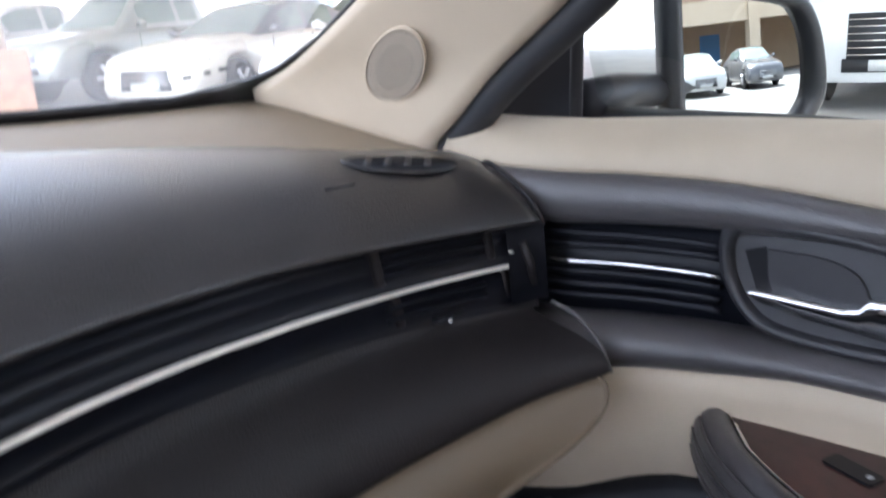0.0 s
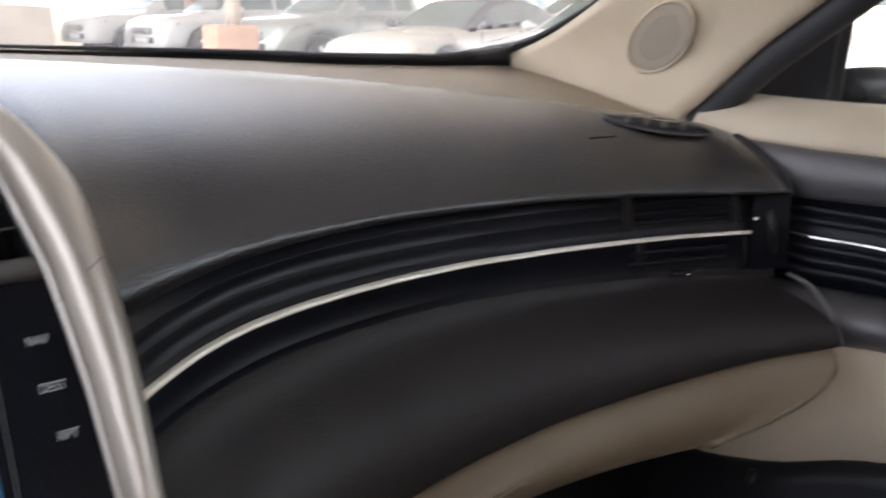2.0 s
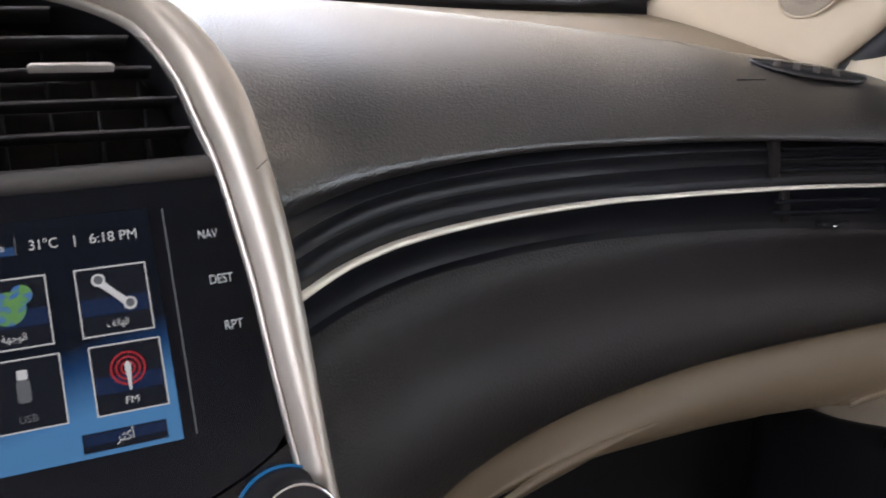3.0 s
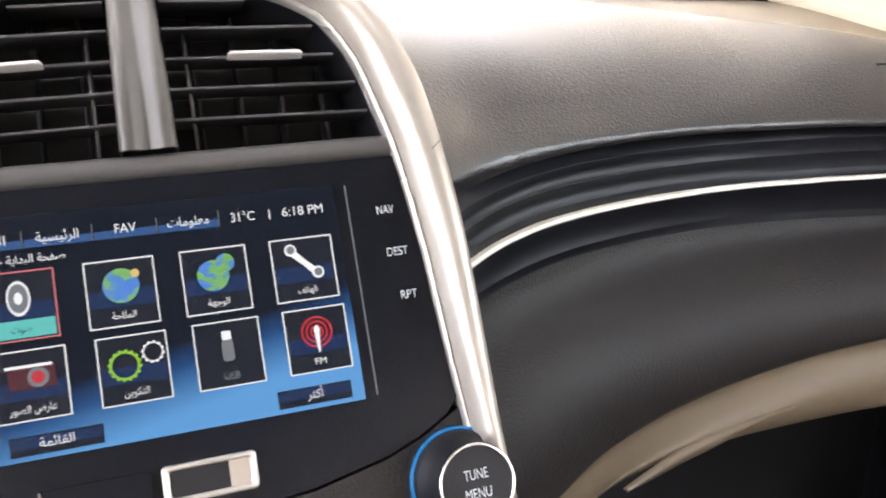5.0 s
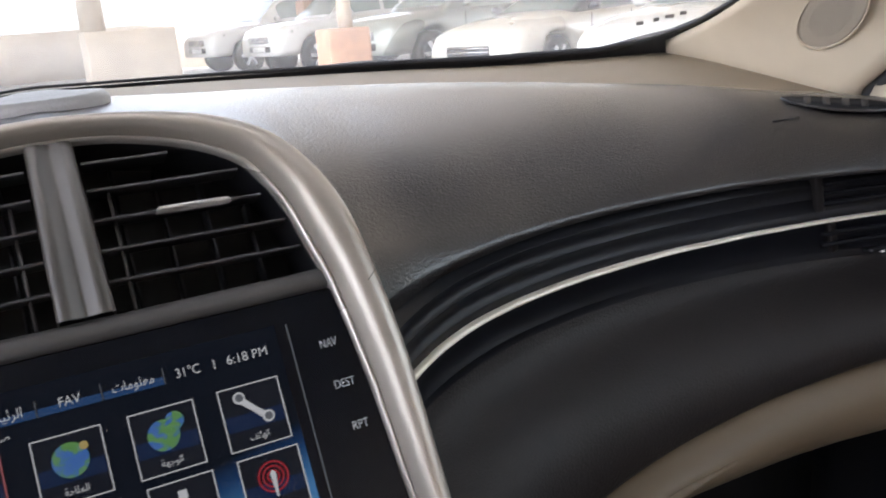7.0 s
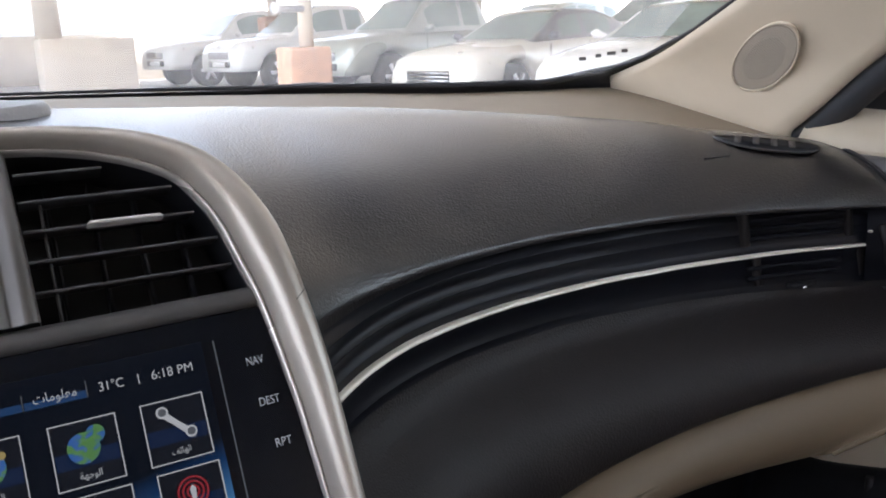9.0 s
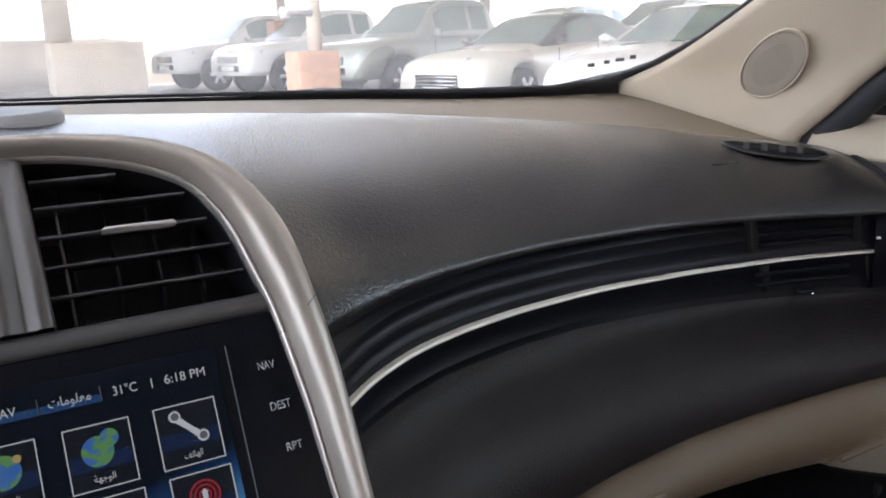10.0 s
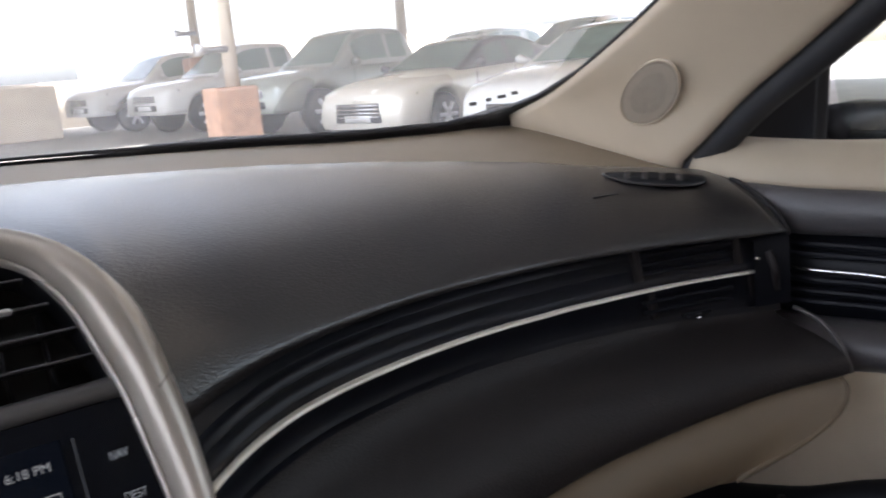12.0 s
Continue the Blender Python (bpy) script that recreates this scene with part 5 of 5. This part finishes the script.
for i, p in enumerate(arm_line):
    c = Vector((0.75, min(p.y, 0.30) - 0.03))
    d = (c - p).normalized()
    q = lambda s, z: (p.x + d.x * s, p.y + d.y * s, z)
    arm_rows.append([q(0.060, 0.70), q(0.030, 0.73), q(0.008, 0.762), q(0.001, 0.771), q(0.0045, 0.7735), q(0.0, 0.776), q(-0.001, 0.787), q(0.004, 0.7895), q(0.0, 0.792), q(0.0025, 0.802), q(0.007, 0.804), q(0.0075, 0.808), q(0.013, 0.8145), q(0.020, 0.8165), q(0.027, 0.814), q(0.031, 0.808)])
armrest = door_part("armrest", loft(arm_rows), LEATHER, "dark leather armrest with wood inlay")
# added paler beads standing in for light caught along the armrest's ridges
for s0, z0 in ((-0.0006, 0.782), (0.0004, 0.7975), (0.0055, 0.8075)):
    seam = [p + (Vector((0.75, min(p.y, 0.30) - 0.03)) - p).normalized() * s0 for p in arm_line]
    door_part("pale_ridge_line", tube([(p.x, p.y, z0) for p in seam[2:]], 0.0013, 8), GREY, parent=armrest)
edge_line = [((Vector((0.75, min(p.y, 0.30) - 0.03)) - p).normalized() * 0.031 + p) for p in arm_line]
wood_out = [(p.x, p.y) for p in edge_line[2:]] + [(0.76, -0.32), (0.76, 0.33)]
door_part("wood_inlay", prism(wood_out, 0.006, Matrix.Translation((0, 0, 0.805))), WOOD, "red-brown wood inlay", parent=armrest, smooth=False)
door_part("inlay_rim", tube([(p.x, p.y, 0.812) for p in edge_line[3:]], 0.0016, 8), CHROME, "thin chrome rim", parent=armrest)
SW = Matrix.Translation((0.712, 0.222, 0.811)) @ Matrix.Rotation(radians(-20), 4, "Z")
sw = door_part("window_switch", prism(rounded(-0.008, 0.008, -0.020, 0.020, 0.003), 0.002, SW), BLACK, "black window switch", parent=armrest, smooth=False)
door_part("switch_mark", box(-0.002, 0.002, -0.015, -0.0115, 0.002, 0.0025, SW), KEY_WHITE, parent=armrest, smooth=False)

# sail panel and window frame
SAILP = Matrix(((0, 0, -1, 0.775), (-1, 0, 0, 0), (0, 1, 0, 0), (0, 0, 0, 1)))
sail = door_part("sail_panel", prism([(-0.66, 1.00), (-0.482, 1.02), (-0.476, 1.125), (-0.436, 1.158), (-0.42, 1.175), (-0.44, 1.18), (-0.66, 1.05)], 0.012, SAILP), BLACK, "dark triangular sail panel", smooth=False)
bevel(sail, 0.004)
door_part("sail_edge", tube([(0.766, 0.484, 1.03), (0.766, 0.478, 1.125), (0.764, 0.440, 1.156)], 0.006, 8), RUBBER)
door_part("window_frame", tube([(0.770, 0.455, 1.155), (0.755, 0.36, 1.222), (0.735, 0.25, 1.295), (0.70, 0.05, 1.40)], 0.018, 8), RUBBER, "black window frame")
side_glass = door_part("window_glass", loft([[(0.797, y, 1.03), (0.797 - 0.5 * (h - 1.03) * 0.35, y, (1.03 + h) / 2), (0.797 - (h - 1.03) * 0.28, y, h)] for y, h in ((0.475, 1.14), (0.36, 1.222), (0.25, 1.295), (0.05, 1.40), (-0.38, 1.42))]), glass_material("tinted_side_glass", (0.74, 0.79, 0.76)), "lightly tinted side window")
side_glass.visible_shadow = False
door_part("sill_seal", tube([(0.80, 0.50, 1.035), (0.805, 0.30, 1.033), (0.81, 0.0, 1.02), (0.81, -0.45, 1.0)], 0.008, 8), RUBBER)

# ---- door mirror ----
door_mirror = thing("door_mirror", "dark door mirror with reflecting glass outside the window", "mirror", (0.98, 0.44, 1.07))
MIR = Matrix(((0.934, 0.0200, -0.3574, 0.985), (-0.358, 0.0521, -0.9325, 0.437), (0, 0.9984, 0.0558, 1.060), (0, 0, 0, 1)))


def mirror_part(name, bm, mat, label="", smooth=True):
    bm.transform(Matrix.Translation((-0.98, -0.44, -1.07)))
    return part(name, bm, mat, door_mirror, label, smooth)


glass_line = catmull([(-0.078, 0.066), (-0.073, 0.071), (-0.023, 0.066), (0.005, 0.061), (0.050, 0.053), (0.066, 0.046), (0.080, 0.022), (0.087, -0.010), (0.087, -0.036), (0.078, -0.052), (0.062, -0.062), (0.009, -0.067), (-0.060, -0.058), (-0.073, -0.054), (-0.077, -0.046), (-0.078, 0.066)], 70)[:-1]
gc = Vector((0.003, 0.002))
houses = []
for p in glass_line + glass_line[:1]:
    d = p - gc
    f = lambda k, n: (*(gc + Vector((d.x * k + (0.012 if d.x > 0 else -0.006) * max(k - 1, 0) * 8, d.y * k))), n)
    houses.append([f(1.0, 0.0), f(1.02, 0.010), f(1.09, 0.012), f(1.16, 0.002), f(1.14, -0.012), f(1.05, -0.026), f(0.6, -0.034), f(0.02, -0.036)])
bm = loft(houses)
bm.transform(MIR)
mirror_part("housing", bm, BLACK, "dark mirror housing")
MIRROR = material("mirror_glass", (0.42, 0.43, 0.43), 0.015, metal=1.0, vary=0.0)
MIRROR.node_tree.nodes["Principled BSDF"].inputs["Roughness"].default_value = 0.01
for l in list(MIRROR.node_tree.links):
    if l.to_socket.name == "Roughness":
        MIRROR.node_tree.links.remove(l)
# a slightly bulged mirror pane
pane_rows = []
for k in (0.01, 0.1, 0.2, 0.3, 0.4, 0.5, 0.6, 0.7, 0.8, 0.9, 1.0):
    pane_rows.append([(*(gc + (p - gc) * k), 0.0005 + 0.0025 * (1 - (((p - gc) * k).length / 0.085)**2)) for p in glass_line + glass_line[:1]])
bm = loft(pane_rows, flip=True)
bm.transform(MIR)
mirror_part("mirror_pane", bm, MIRROR, "convex mirror pane")
mirror_part("mirror_arm", tube([(0.79, 0.500, 1.043), (0.86, 0.500, 1.045), (0.945, 0.468, 1.042)], [0.030, 0.026, 0.016], 12, 0.75), BLACK, "dark mirror arm")

# ---- the rest of the cabin, closed round the camera ----
roof = tagged(part("ceiling", box(-0.66, 0.66, -1.60, 0.12, 1.40, 1.46), HEADLINER), "beige cloth headliner", "ceiling", kind="structure")
floor = tagged(part("floor", box(-0.80, 0.80, -1.70, 1.10, 0.24, 0.28), FELT), "dark carpeted car floor", "floor", kind="structure")
tagged(part("wall_front", box(-0.80, 0.80, 0.72, 0.76, 0.28, 0.98), FELT), "dark footwell bulkhead", "wall", kind="structure")
tagged(part("wall_left", box(-0.80, -0.76, -1.70, 0.76, 0.28, 1.02), DARK), "dark door lining", "wall", kind="structure")
tagged(part("wall_right", box(0.80, 0.84, -1.70, 0.76, 0.28, 0.99), DARK), "dark door lining", "wall", kind="structure")
tagged(part("wall_rear", box(-0.80, 0.80, -1.75, -1.70, 0.28, 1.02), DARK), "dark rear lining", "wall", kind="structure")
for s in (-1, 1):
    for posts in ((-0.38, -0.46, -0.54), (-1.45, -1.6, -1.74)):
        tagged(shell(part("trim", loft([[(s * 0.79, y, 0.98), (s * 0.77, y, 1.05), (s * 0.67, y - 0.03, 1.42)] for y in posts], flip=s > 0), HEADLINER), 0.02), "beige door post trim", "trim", kind="structure")
tagged(part("trim", tube([(-0.684, 0.83, 1.06), (-0.64, 0.56, 1.17), (-0.56, 0.05, 1.40)], 0.045, 8), BEIGE), "beige windscreen pillar trim", "trim", kind="structure")
bonnet = tagged(part("bonnet", loft([[(x, y, 1.055 - 0.13 * (y - 1.15) - 0.06 * (x / 0.8)**2 - (0.03 if abs(x) > 0.74 else 0)) for x in np.linspace(-0.82, 0.82, 17)] for y in np.linspace(1.16, 2.1, 8)]), material("pearl_paint", (0.55, 0.52, 0.48), 0.25, metal=0.3, coat=0.5)), "pale pearl bonnet below the windscreen", "bonnet")
shell(bonnet, 0.01)
